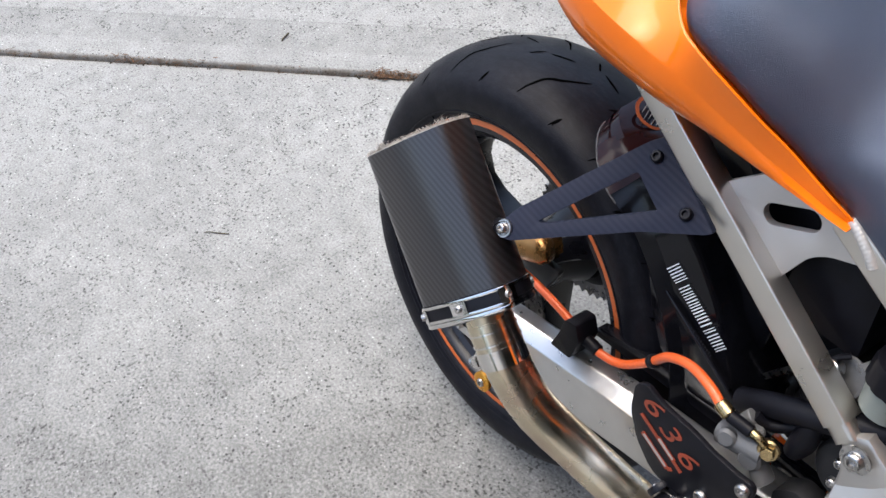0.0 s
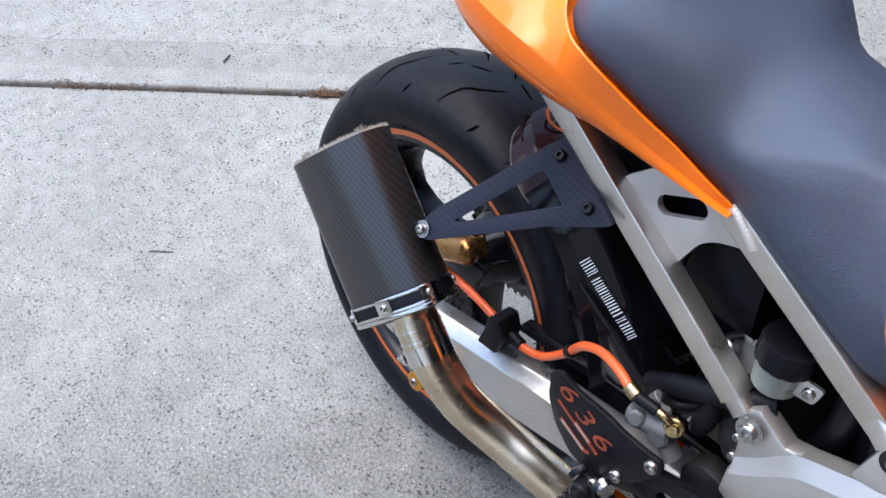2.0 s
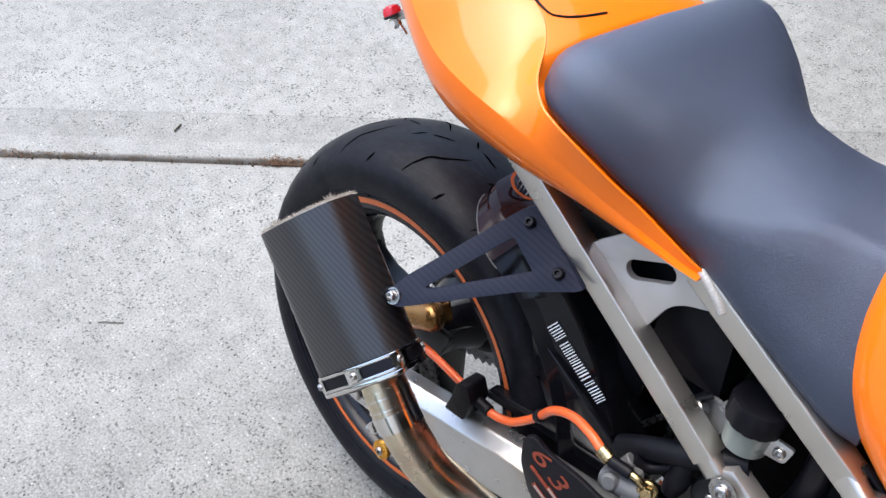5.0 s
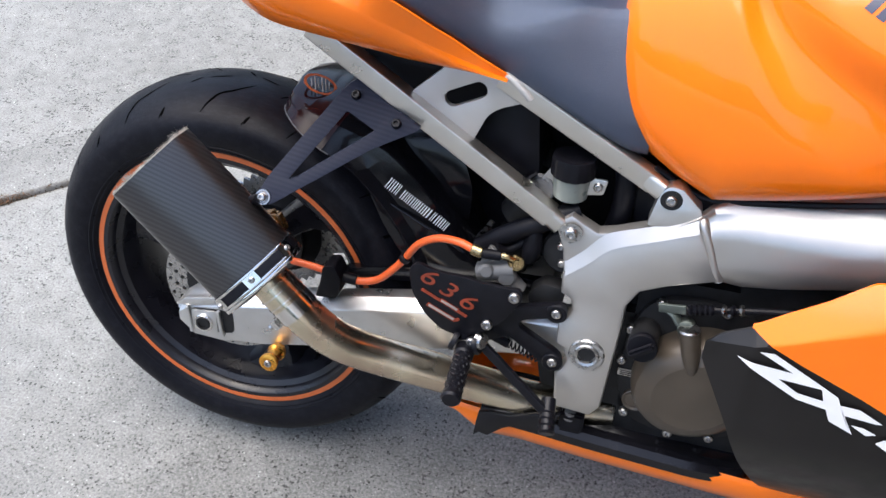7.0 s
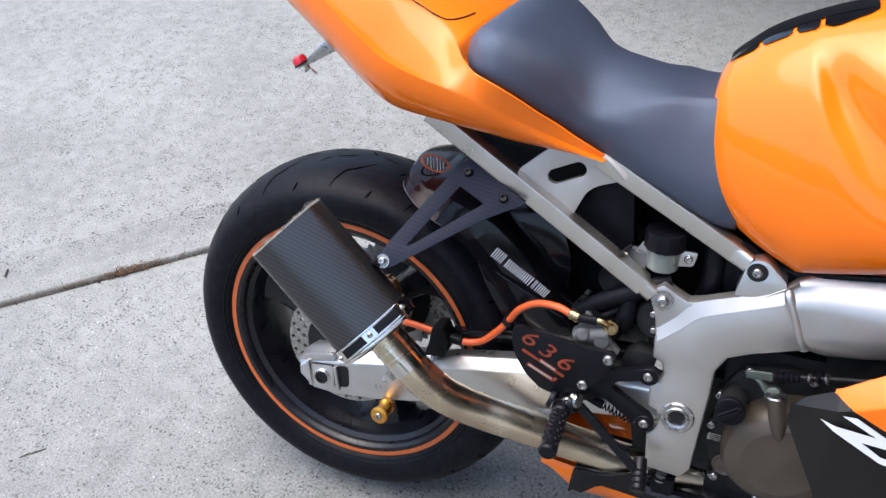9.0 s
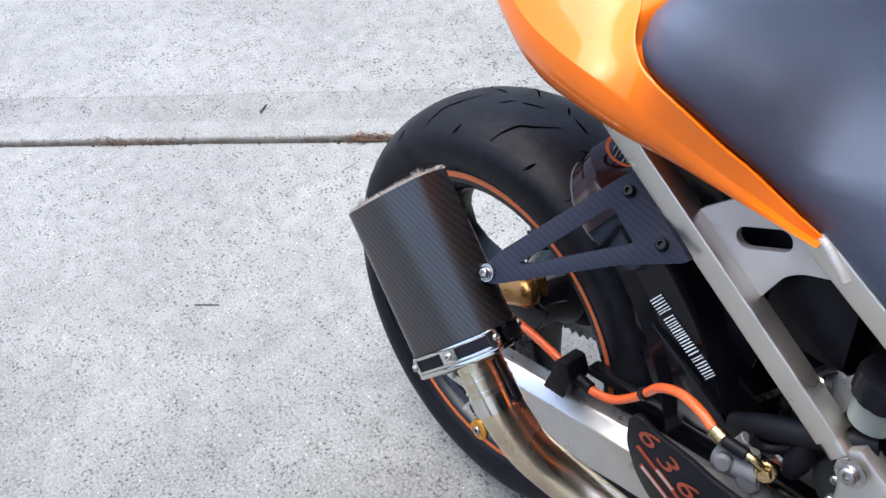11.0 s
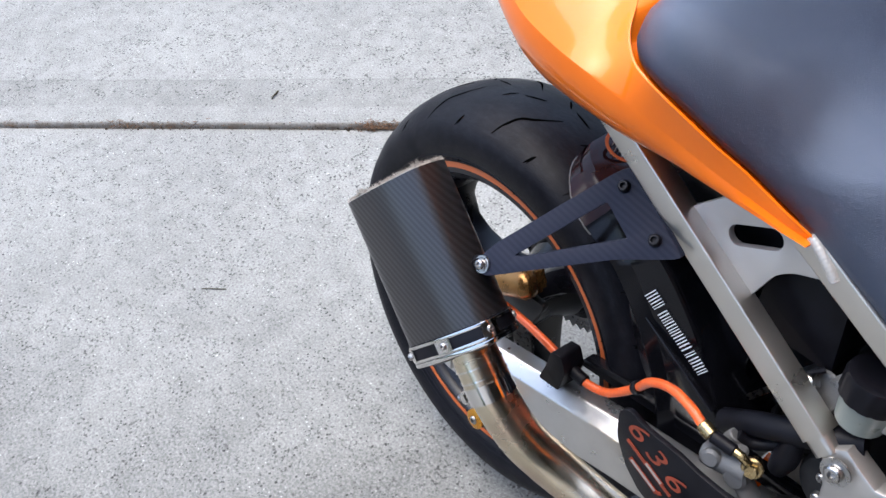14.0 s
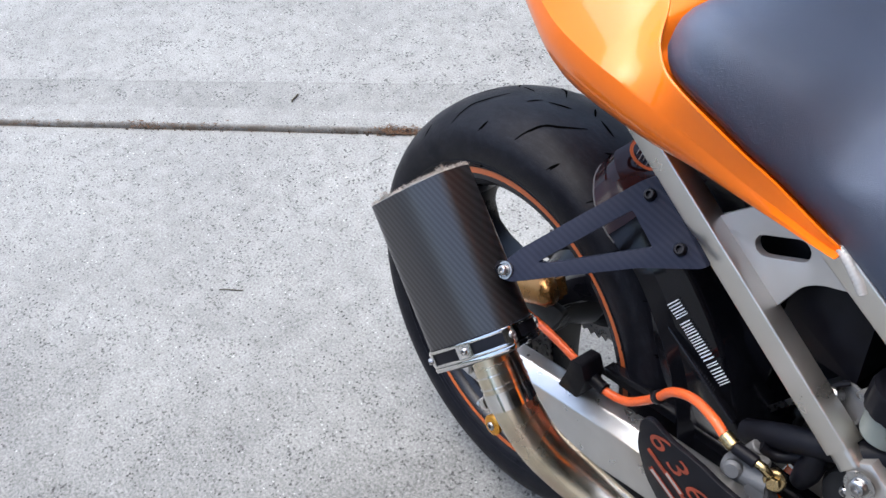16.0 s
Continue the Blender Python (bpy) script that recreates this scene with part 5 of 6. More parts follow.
for poly in ([(0.9086, 0.4251), (0.9198, 0.4279), (0.9434, 0.4185), (0.9313, 0.4144)], [(0.9271, 0.4303), (0.9372, 0.4318), (0.9615, 0.4236), (0.9562, 0.4218)], [(0.9393, 0.369), (0.9443, 0.3765), (0.9483, 0.3733), (0.9422, 0.3678)]):
    add("black_decal", decal(poly, fair_y, 0.0046), BLACK_PAINT, fair)
add("orange_decal", decal([(0.94, 0.4017), (0.9652, 0.4076), (0.9913, 0.3922), (0.9658, 0.3914)], fair_y, 0.004), ORANGE, fair, "orange edging of the decal")

# belly pan: orange shell with a black liner
LX = [0.372, 0.39, 0.43, 0.48, 0.57, 0.66, 0.80, 1.0]
LZ = [0.250, 0.247, 0.243, 0.244, 0.236, 0.230, 0.222, 0.215]
bm = bmesh.new()
rows = []
for x in np.linspace(0.372, 1.05, 40):
    z = curve_at(x, LX, LZ)
    k = min(1, (x - 0.365) / 0.05)
    sec = [(-0.168, z), (-0.170, z - 0.006), (-0.165, z - 0.03 * k), (-0.145, z - 0.058 * k), (-0.105, z - 0.085 * k), (-0.04, z - 0.10 * k), (0.03, z - 0.085 * k), (0.08, z - 0.03 * k), (0.085, z)]
    inner = [(a * 0.985, b + 0.004) for a, b in sec[::-1]]
    rows.append([(x, a, b) for a, b in sec + inner])
rings(bm, rows)
belly = add("belly_pan", bm, ORANGE, label="glossy orange belly pan with a black liner", angle=50)
bm = bmesh.new()
rows = []
for x in np.concatenate([np.linspace(0.425, 0.70, 18), np.linspace(0.71, 0.80, 14)]):
    z = curve_at(x, LX, LZ) + 0.005
    o = 0.030 * (1 - math.sqrt(max(0.0, 1 - (max(0.0, x - 0.71) / 0.0901) ** 2)))
    rows.append([(x, -0.1725 + o, z - 0.018), (x, -0.1735 + o, z - 0.004), (x, -0.166 + o, z + 0.004), (x, -0.152 + o * 0.8, z + 0.006), (x, -0.146 + o * 0.6, z - 0.004), (x, -0.128, z + 0.008), (x, -0.10, z + 0.024), (x, -0.10, z - 0.01), (x, -0.164 + o, z - 0.020)])
rings(bm, rows)
add("liner", bm, GLOSS_BLACK, belly, "black heat liner")
add("liner_end", plate([(0.426, 0.262), (0.423, 0.240), (0.421, 0.217), (0.429, 0.224), (0.441, 0.220), (0.462, 0.238), (0.481, 0.246), (0.505, 0.248), (0.530, 0.258), (0.538, 0.278), (0.505, 0.272), (0.470, 0.262), (0.445, 0.264)], -0.190, -0.183, [], 0.0015, lambda x, z: 0.12 * (x - 0.426)), GLOSS_BLACK, belly, "torn black heat shield under the pipe")
add("inner_lip", plate(rounded([(0.385, 0.225), (0.39, 0.262), (0.42, 0.280), (0.455, 0.270), (0.46, 0.225)], 0.015), 0.050, 0.056), ORANGE, belly)
add("tab", box((0.553, -0.160, 0.258), (0.034, 0.020, 0.034), 0.003), PLASTIC, belly)
add("tab_nut", lathe([(0, 0.012), (0.003, 0.012), (0.003, 0.008), (0.009, 0.008), (0.009, 0)], (0.549, -0.160, 0.268), (0.1, -0.5, 1), 24), CAST, belly)

# ---- engine ----
eng = add("engine_block", box((0.80, YM, 0.37), (0.44, 0.20, 0.32), 0.03), DARK, label="dark engine case with a bronze clutch cover")
add("cylinder_head", box((0.86, YM, 0.55), (0.30, 0.20, 0.14), 0.02), DARK, eng)
add("gearbox_rear", box((0.60, YM, 0.36), (0.12, 0.20, 0.20), 0.02), DARK, eng)
flange = rounded([(0.606, 0.425), (0.630, 0.474), (0.69, 0.485), (0.76, 0.47), (0.79, 0.38), (0.775, 0.285), (0.735, 0.262), (0.683, 0.256), (0.625, 0.272), (0.603, 0.33)], 0.02)
add("clutch_flange", plate(flange, -0.145, -0.125, [], 0.002), DARK, eng, "dark clutch cover flange")
bm = bmesh.new()
rows = []
for rr, yy in ((1.0, -0.143), (0.99, -0.160), (0.96, -0.172), (0.90, -0.181), (0.80, -0.187), (0.66, -0.191), (0.64, -0.1915), (0.62, -0.1912), (0.35, -0.1935), (0.0, -0.1945)):
    row = []
    for i in range(64):
        a = 2 * math.pi * i / 64
        r = 0.080 * rr * (1 + 0.07 * math.cos(2 * a - 1.2))
        row.append((0.702 + math.cos(a) * r, yy, 0.366 + math.sin(a) * r * 1.05))
    rows.append(row)
rings(bm, rows)
add("clutch_cover", bm, BRONZE, eng, "bronze painted clutch cover", angle=25)
add("release_tower", tube([(0.692, -0.186, 0.398), (0.688, -0.186, 0.418), (0.681, -0.184, 0.446), (0.677, -0.182, 0.462)], 0.0125, 24, 5, radii=[0.004, 0.0095, 0.0120, 0.0125, 0.0125]), BRONZE, eng)
add("tower_ring", lathe([(0, 0.0125), (0.002, 0.0138), (0.004, 0.0125), (0.004, 0.0)], (0.677, -0.182, 0.462), (-0.15, 0.1, 1), 28), BOLT, eng)
add("oil_filler_neck", cyl((0.628, -0.150, 0.428), (0.624, -0.196, 0.437), 0.018), DARK, eng)
fill = add("oil_filler_cap", lathe([(0, 0.018), (0.004, 0.0192), (0.011, 0.0192), (0.013, 0.018), (0.013, 0)], (0.625, -0.192, 0.436), (0, -1, 0.18), 32), PLASTIC, eng, "black oil filler cap")
add("cap_grip", box((0.625, -0.211, 0.440), (0.035, 0.010, 0.011), 0.003, pose(0, 0, 0, 10, -38, 0)), PLASTIC, eng)
for p in ((0.608, -0.147, 0.424), (0.640, -0.147, 0.472), (0.620, -0.147, 0.284), (0.683, -0.147, 0.263), (0.604, -0.147, 0.372), (0.737, -0.147, 0.270), (0.720, -0.147, 0.476)):
    add("cover_bolt", bolt_bm(p, (0, -1, 0), 0.0065, 0.006), BOLT, eng)
add("inspection_plug", lathe([(0, 0.018), (0.005, 0.018), (0.006, 0.0165), (0.0045, 0.013), (0.006, 0.008), (0.006, 0)], (0.632, -0.145, 0.308), (0, -1, 0), 32), BRONZE, eng)
add("stamp_plate", box((0.613, -0.1465, 0.350), (0.022, 0.001, 0.011), 0), BOLT, eng)
for dz in (-0.003, 0.0, 0.003):
    add("stamp_bar", box((0.613, -0.1473, 0.350 + dz), (0.016, 0.0006, 0.001), 0), DARK, eng)
lever = add("clutch_lever", tube([(0.640, -0.158, 0.476), (0.655, -0.165, 0.472), (0.664, -0.168, 0.462), (0.674, -0.166, 0.455)], 0.007, 10, 4, 0.6), GREEN, eng, "grey green clutch release lever")
add("lever_boss", cyl((0.674, -0.158, 0.455), (0.673, -0.176, 0.459), 0.011), GREEN, eng)
add("lever_arm", bar((0.636, -0.166, 0.478), (0.668, -0.170, 0.484), 0.012, 0.004, 0.001), GREEN, eng)
add("clutch_cable", tube([(0.664, -0.165, 0.481), (0.69, -0.166, 0.487), (0.72, -0.168, 0.494), (0.78, -0.175, 0.51), (0.85, -0.18, 0.52)], 0.0045, 10, 4), PLASTIC, eng)
for x, m in ((0.674, PLASTIC), (0.680, PLASTIC), (0.686, PLASTIC), (0.692, PLASTIC), (0.698, PLASTIC), (0.712, BOLT), (0.722, PLASTIC), (0.732, BOLT)):
    add("cable_ring", lathe([(-0.003, 0.0055), (0, 0.0075), (0.003, 0.0055)], (x, -0.166 - (x - 0.674) * 0.06, 0.483 + (x - 0.674) * 0.26), (1, -0.05, 0.25), 14), m, eng)

# ---- foot controls ----
rear = add("foot_control_bracket", plate(rounded([(0.398, 0.382), (0.424, 0.384), (0.456, 0.402), (0.510, 0.363), (0.522, 0.361), (0.530, 0.373), (0.524, 0.386), (0.466, 0.420), (0.472, 0.432), (0.508, 0.443), (0.522, 0.441), (0.529, 0.453), (0.521, 0.465), (0.505, 0.461), (0.455, 0.446), (0.420, 0.420), (0.396, 0.402)], 0.007), -0.186, -0.174, [], 0.0018), ANODISED, label="black anodised foot control bracket")
for x, z in ((0.514, 0.453), (0.517, 0.375)):
    add("bracket_eye", lathe([(0, 0.0135), (0.003, 0.0135), (0.004, 0.0125), (0.004, 0.0085), (0.002, 0.008), (0.002, 0)], (x, -0.186, z), (0, -1, 0), 32), ANODISED, rear)
bolts(rear, [(0.514, -0.188, 0.453), (0.517, -0.188, 0.375)], 0.0068, 0.004)
heel = rounded([(0.326, 0.496), (0.336, 0.506), (0.360, 0.497), (0.398, 0.495), (0.420, 0.490), (0.450, 0.488), (0.468, 0.490), (0.472, 0.474), (0.462, 0.458), (0.452, 0.440), (0.430, 0.418), (0.398, 0.402), (0.372, 0.408), (0.348, 0.430), (0.330, 0.462)], 0.009)
guard = add("heel_guard", plate(heel, -0.209, -0.203, [], 0.001, lambda x, z: 0.06 * (x - 0.39)), ANODISED, label="black heel guard with cut orange numerals")
bolts(guard, [(0.461, -0.205, 0.4775), (0.430, -0.2065, 0.429)], 0.0074, 0.005)
for ch, (nx, nz) in zip("636", ((0.3532, 0.4880), (0.3786, 0.4735), (0.4047, 0.4590))):
    fc = bpy.data.curves.new("numeral", "FONT")
    fc.body, fc.size, fc.shear, fc.offset = ch, 0.033, 0.15, 0.0001
    fo = new("numeral", fc)
    bpy.context.view_layer.update()
    me = bpy.data.meshes.new_from_object(fo.evaluated_get(bpy.context.evaluated_depsgraph_get()))
    bpy.data.objects.remove(fo)
    bpy.data.curves.remove(fc)
    me.name = "numeral"
    me.materials.clear()
    me.materials.append(CUT)
    mid = (Vector(map(min, zip(*[v.co for v in me.vertices]))) + Vector(map(max, zip(*[v.co for v in me.vertices])))) / 2
    me.transform(Matrix.Translation((nx, 0, nz)) @ pose(0, 0, 0, 0, 29, 0) @ pose(0, 0, 0, 90, 0, 0) @ Matrix.Diagonal((1.35, 1.0, 1, 1)) @ Matrix.Translation(-mid))
    for v in me.vertices:
        v.co.y = -0.2098 + 0.06 * (v.co.x - 0.39)
    num = new("numeral", me)
    num.parent = guard
    num["label"] = "orange cut-out numeral " + ch
for a, b, w in (((0.343, 0.468), (0.403, 0.4365), 0.0042), ((0.351, 0.4465), (0.389, 0.4270), 0.0060), ((0.368, 0.4560), (0.392, 0.4435), 0.0060), ((0.389, 0.4270), (0.3935, 0.4310), 0.0040)):
    ya, yb = (-0.2096 + 0.06 * (p[0] - 0.39) for p in (a, b))
    add("cut_slot", bar((a[0], ya, a[1]), (b[0], yb, b[1]), w, 0.0008, 0.0), CUT, guard, "orange edged slot")
    if w > 0.005:
        d = (Vector(b) - Vector(a)) * 0.06
        add("slot_gap", bar((a[0] + d.x, ya - 0.0005, a[1] + d.y + 0.0006), (b[0] - d.x, yb - 0.0005, b[1] - d.y + 0.0006), w * 0.55, 0.0008, 0.0), ALU, guard, "bright metal seen through the slot")
peg = add("foot_peg", lathe([(-0.004, 0.010), (0.0, 0.0135), (0.014, 0.0135), (0.017, 0.0112), (0.084, 0.0112), (0.088, 0.0128), (0.094, 0.0128), (0.097, 0.0105), (0.097, 0)], (0.405, -0.210, 0.386), (0.06, -1, -0.06), 20), ANODISED, label="black knurled folding foot peg")
pd = Vector((0.06, -1, -0.06)).normalized()
pu, pv = frame_of(pd)
for i in range(9):
    for j in range(10):
        a = 2 * math.pi * (j + 0.5 * (i % 2)) / 10
        c = Vector((0.405, -0.210, 0.386)) + pd * (0.020 + i * 0.0078) + (pu * math.cos(a) + pv * math.sin(a)) * 0.0110
        add("knurl", lathe([(0, 0.0026), (0.0014, 0.0016), (0.0014, 0)], c, pu * math.cos(a) + pv * math.sin(a), 5), ANODISED, peg)
for i in range(5):
    c0 = Vector((0.405, -0.210, 0.386)) + pd * (0.024 + i * 0.0085) + Vector((-0.0085, 0, 0.0085))
    add("peg_marking", bar(c0, c0 + pd * 0.0062 + Vector((0.006, 0, 0.004)), 0.0013, 0.0008, 0.0, up=(-0.7, 0, 0.7)), BOLT, peg)
add("peg_clevis", box((0.404, -0.198, 0.397), (0.030, 0.022, 0.034), 0.008, pose(0, 0, 0, 0, 20, 0), 3), ANODISED, peg)
for o in (-0.012, 0.012):
    add("clevis_cheek", lathe([(0, 0.014), (0.004, 0.0145), (0.007, 0.013), (0.007, 0)], (0.404 + o, -0.208, 0.394), (1 if o > 0 else -1, 0.0, 0.35), 24), ANODISED, peg)
add("clevis_pin", cyl((0.383, -0.208, 0.388), (0.426, -0.208, 0.402), 0.0042, 14), BOLT, peg)
add("peg_spring", lathe([(0, 0.009), (0.003, 0.011), (0.006, 0.009), (0.009, 0.011), (0.012, 0.009)], (0.418, -0.205, 0.400), (0.8, -0.4, 0.2), 20), BOLT, peg)
bolts(peg, [(0.388, -0.196, 0.408), (0.412, -0.213, 0.402)], 0.006)
brake = add("brake_pedal", bar((0.420, -0.203, 0.398), (0.516, -0.222, 0.322), 0.013, 0.008, 0.002), ANODISED, label="black brake pedal with a ribbed toe piece")
add("toe_piece", cyl((0.521, -0.205, 0.328), (0.527, -0.245, 0.302), 0.010), ANODISED, brake)
for i in range(4):
    c = Vector((0.5225, -0.222, 0.317)).lerp(Vector((0.527, -0.243, 0.303)), i / 3)
    add("toe_ring", lathe([(-0.0015, 0.0102), (0, 0.0115), (0.0015, 0.0102)], c, (0.15, -1, -0.6), 20), ANODISED, brake)
sp = []
for i in range(60):
    a = i * 0.9
    c = Vector((0.452, -0.168, 0.375)).lerp(Vector((0.498, -0.165, 0.356)), i / 59)
    sp.append(c + Vector((0.0, math.cos(a) * 0.005, math.sin(a) * 0.005)))
add("return_spring", tube(sp, 0.0012, 6, 1), ANODISED, brake)
add("brake_light_switch", cyl((0.425, -0.168, 0.386), (0.455, -0.168, 0.374), 0.0065), PLASTIC, brake)
add("stand_bracket", bar((0.495, -0.13, 0.37), (0.512, -0.125, 0.28), 0.022, 0.012, 0.003), DARK, rear)

# ---- rear brake hydraulics ----
mc = add("master_cylinder", tube([(0.408, -0.172, 0.484), (0.430, -0.174, 0.492), (0.452, -0.172, 0.498)], 0.013, 20, 4), CAST, label="cast alloy rear master cylinder")
add("body_foot", tube([(0.440, -0.172, 0.494), (0.454, -0.172, 0.478), (0.464, -0.172, 0.468)], 0.012, 16, 4, 0.7), CAST, mc)
for p, q, r in (((0.418, -0.180, 0.494), (0.420, -0.190, 0.497), 0.010), ((0.444, -0.170, 0.488), (0.446, -0.186, 0.490), 0.012), ((0.432, -0.166, 0.500), (0.434, -0.166, 0.512), 0.009)):
    add("casting_boss", cyl(p, q, r, 20, 0.003), CAST, mc)
add("outlet", cyl((0.412, -0.168, 0.486), (0.424, -0.160, 0.516), 0.008), CAST, mc)
add("banjo", lathe([(0, 0.009), (0.004, 0.0105), (0.010, 0.0105), (0.012, 0.009)], (0.452, -0.168, 0.506), (0.3, -0.9, 0.35), 24), BRASS, mc, "brass banjo fitting")
add("banjo_bolt", lathe([(0, 0.0068), (0.007, 0.0068), (0.008, 0.006), (0.008, 0)], (0.4555, -0.178, 0.510), (0.3, -0.9, 0.35), 6), BRASS, mc)
add("banjo_neck", tube([(0.452, -0.178, 0.513), (0.443, -0.180, 0.518), (0.434, -0.181, 0.519)], 0.0045, 10, 3), BRASS, mc)
hosept = [(0.05, -0.130, 0.405), (0.10, -0.138, 0.417), (0.14, -0.143, 0.421), (0.183, -0.1455, 0.418), (0.213, -0.147, 0.413), (0.238, -0.1472, 0.413), (0.262, -0.145, 0.420), (0.285, -0.147, 0.444), (0.302, -0.151, 0.4677), (0.322, -0.160, 0.499), (0.350, -0.168, 0.519), (0.380, -0.178, 0.526), (0.3988, -0.1827, 0.5223)]
hose = add("brake_hose", tube(hosept, 0.0052, 14, 6), HOSE, label="orange braided rear brake hose")
add("hose_ferrule", cyl((0.3975, -0.1825, 0.5227), (0.4120, -0.1838, 0.5197), 0.0074), BRASS, hose, "brass crimp ferrule")
add("hose_boot", cyl((0.4115, -0.1838, 0.5198), (0.436, -0.1810, 0.5190), 0.0065), PLASTIC, hose)
for p, q in (((0.205, -0.1468, 0.4145), (0.232, -0.1472, 0.4128)), ((0.2995, -0.1502, 0.464), (0.3045, -0.1522, 0.4715))):
    add("hose_sleeve", cyl(p, q, 0.0078), PLASTIC, hose)
guide = add("hose_guide", plate(rounded([(0.176, 0.384), (0.208, 0.388), (0.214, 0.420), (0.204, 0.440), (0.188, 0.436), (0.184, 0.410)], 0.004), -0.164, -0.132, [], 0.002), PLASTIC, label="black folded hose guide on the swingarm")
chain_guard = add("chain_slider", plate(rounded([(0.19, 0.388), (0.50, 0.432), (0.50, 0.446), (0.34, 0.436), (0.20, 0.404)], 0.004), -0.112, -0.098, [], 0.003), GLOSS_BLACK, label="black guard rail along the swingarm")

# fluid reservoir
RO = Vector((0.505, -0.128, 0.588))
res = add("brake_reservoir", lathe([(0, 0.016), (0.004, 0.021), (0.030, 0.0235), (0.034, 0.0245), (0.034, 0.0)], RO, (0, 0, 1), 40), RESERVOIR, label="milky brake fluid reservoir with a black cap")
bm = bmesh.new()
rows = []
for h, r in ((0.032, 0.0255), (0.034, 0.0275), (0.054, 0.0275), (0.058, 0.026), (0.0585, 0.018), (0.0575, 0.016), (0.0575, 0.0001)):
    rows.append([RO + Vector((math.cos(2 * math.pi * i / 48) * (r - (0.0012 if i % 4 == 0 and 0.03 < h < 0.056 else 0)), math.sin(2 * math.pi * i / 48) * (r - (0.0012 if i % 4 == 0 and 0.03 < h < 0.056 else 0)), h)) for i in range(48)])
rings(bm, rows)
add("reservoir_cap", bm, PLASTIC, res, "ribbed black cap")
add("reservoir_bracket", plate(rounded([(0.52, 0.598), (0.545, 0.602), (0.549, 0.622), (0.526, 0.622)], 0.004), -0.134, -0.130, [], 0.0008), ALU, res)
bolts(res, [(0.538, -0.134, 0.612)], 0.006)
add("reservoir_stem", tube([RO, RO + Vector((0.002, 0, -0.015)), RO + Vector((-0.01, 0.005, -0.03)), RO + Vector((-0.06, -0.02, -0.075)), (0.424, -0.160, 0.516)], 0.0065, 12, 5), PLASTIC, res)
add("stay", plate(rounded([(0.466, 0.602), (0.482, 0.630), (0.492, 0.625), (0.484, 0.598)], 0.003), -0.120, -0.117), ALU, res)

# ---- dark inner parts ----
# Box added so no ground shows below the tank and the gap stays dark.
airbox = add("airbox", box((0.86, YM - 0.005, 0.625), (0.56, 0.175, 0.13), 0.02, pose(0, 0, 0, 0, -13, 0)), PLASTIC, label="black box added under the tank to fill the dark gap")
# Black sheet on the middle plane, added to block the view through the bike.
backing = add("undertray", plate(rounded([(0.14, 0.755), (0.20, 0.700), (0.34, 0.560), (0.40, 0.44), (0.60, 0.40), (0.66, 0.64), (0.58, 0.72), (0.30, 0.79)], 0.02), -0.02, 0.05), PLASTIC, label="black sheet added to close the dark gap under the seat")
add("tail_underside", box((0.30, YM, 0.742), (0.26, 0.19, 0.03), 0.008, pose(0, 0, 0, 0, 3, 0)), PLASTIC, backing)
add("electrics_box", plate(rounded([(0.375, 0.60), (0.378, 0.655), (0.398, 0.688), (0.452, 0.706), (0.462, 0.60)], [0.01, 0.02, 0.02, 0.004, 0.004]), -0.110, -0.02, [], 0.004), PLASTIC, backing)
add("breather_hose", tube([(0.56, -0.10, 0.52), (0.57, -0.11, 0.58), (0.565, -0.11, 0.64), (0.54, -0.09, 0.68)], 0.014, 14, 4), PLASTIC, backing)
add("spring_collar", lathe([(0, 0.03), (0.006, 0.032), (0.012, 0.03), (0.018, 0.026), (0.07, 0.026)], (0.47, -0.075, 0.575), (-0.5, 0.1, -0.8), 32), DARK, backing)
shock = add("shock_absorber", cyl((0.49, -0.02, 0.60), (0.42, -0.02, 0.40), 0.028), DARK, label="dark rear shock absorber")
coil = []
for i in range(90):
    a = i * 0.42
    c = Vector((0.485, -0.02, 0.585)).lerp(Vector((0.43, -0.02, 0.43)), i / 89)
    coil.append(c + Vector((math.cos(a) * 0.034, math.sin(a) * 0.034, 0)))
add("coil_spring", tube(coil, 0.005, 8, 1), DARK, shock)
hose2 = add("black_hose", tube([(0.400, -0.140, 0.500), (0.432, -0.145, 0.528), (0.470, -0.145, 0.552), (0.52, -0.13, 0.575)], 0.013, 14, 5), PLASTIC, label="thick black rubber hoses and wiring boots")
add("wire_boot", tube([(0.466, -0.150, 0.500), (0.470, -0.148, 0.530), (0.468, -0.145, 0.560)], 0.011, 12, 5, radii=[0.009, 0.013, 0.010, 0.006]), PLASTIC, hose2)
add("wire", tube([(0.468, -0.145, 0.560), (0.462, -0.14, 0.585), (0.45, -0.13, 0.60), (0.46, -0.12, 0.61)], 0.003, 8, 5), PLASTIC, hose2)
add("horn_disc", lathe([(0, 0.019), (0.002, 0.0205), (0.004, 0.019), (0.004, 0.016), (0.001, 0.015), (0.001, 0)], (0.466, -0.120, 0.588), (-0.2, -1, 0.3), 30), CAST, hose2)
add("pivot_lug", plate(rounded([(0.478, 0.430), (0.515, 0.436), (0.520, 0.475), (0.49, 0.478), (0.472, 0.460)], 0.006), -0.165, -0.14, [], 0.004), DARK, rear)
add("starter", lathe([(0, 0.024), (0.01, 0.030), (0.03, 0.030), (0.034, 0.026), (0.034, 0)], (0.515, -0.115, 0.515), (-0.2, -1, 0.1), 24), DARK, eng)
bolts(eng, [(0.505, -0.150, 0.530), (0.508, -0.150, 0.505)], 0.005)
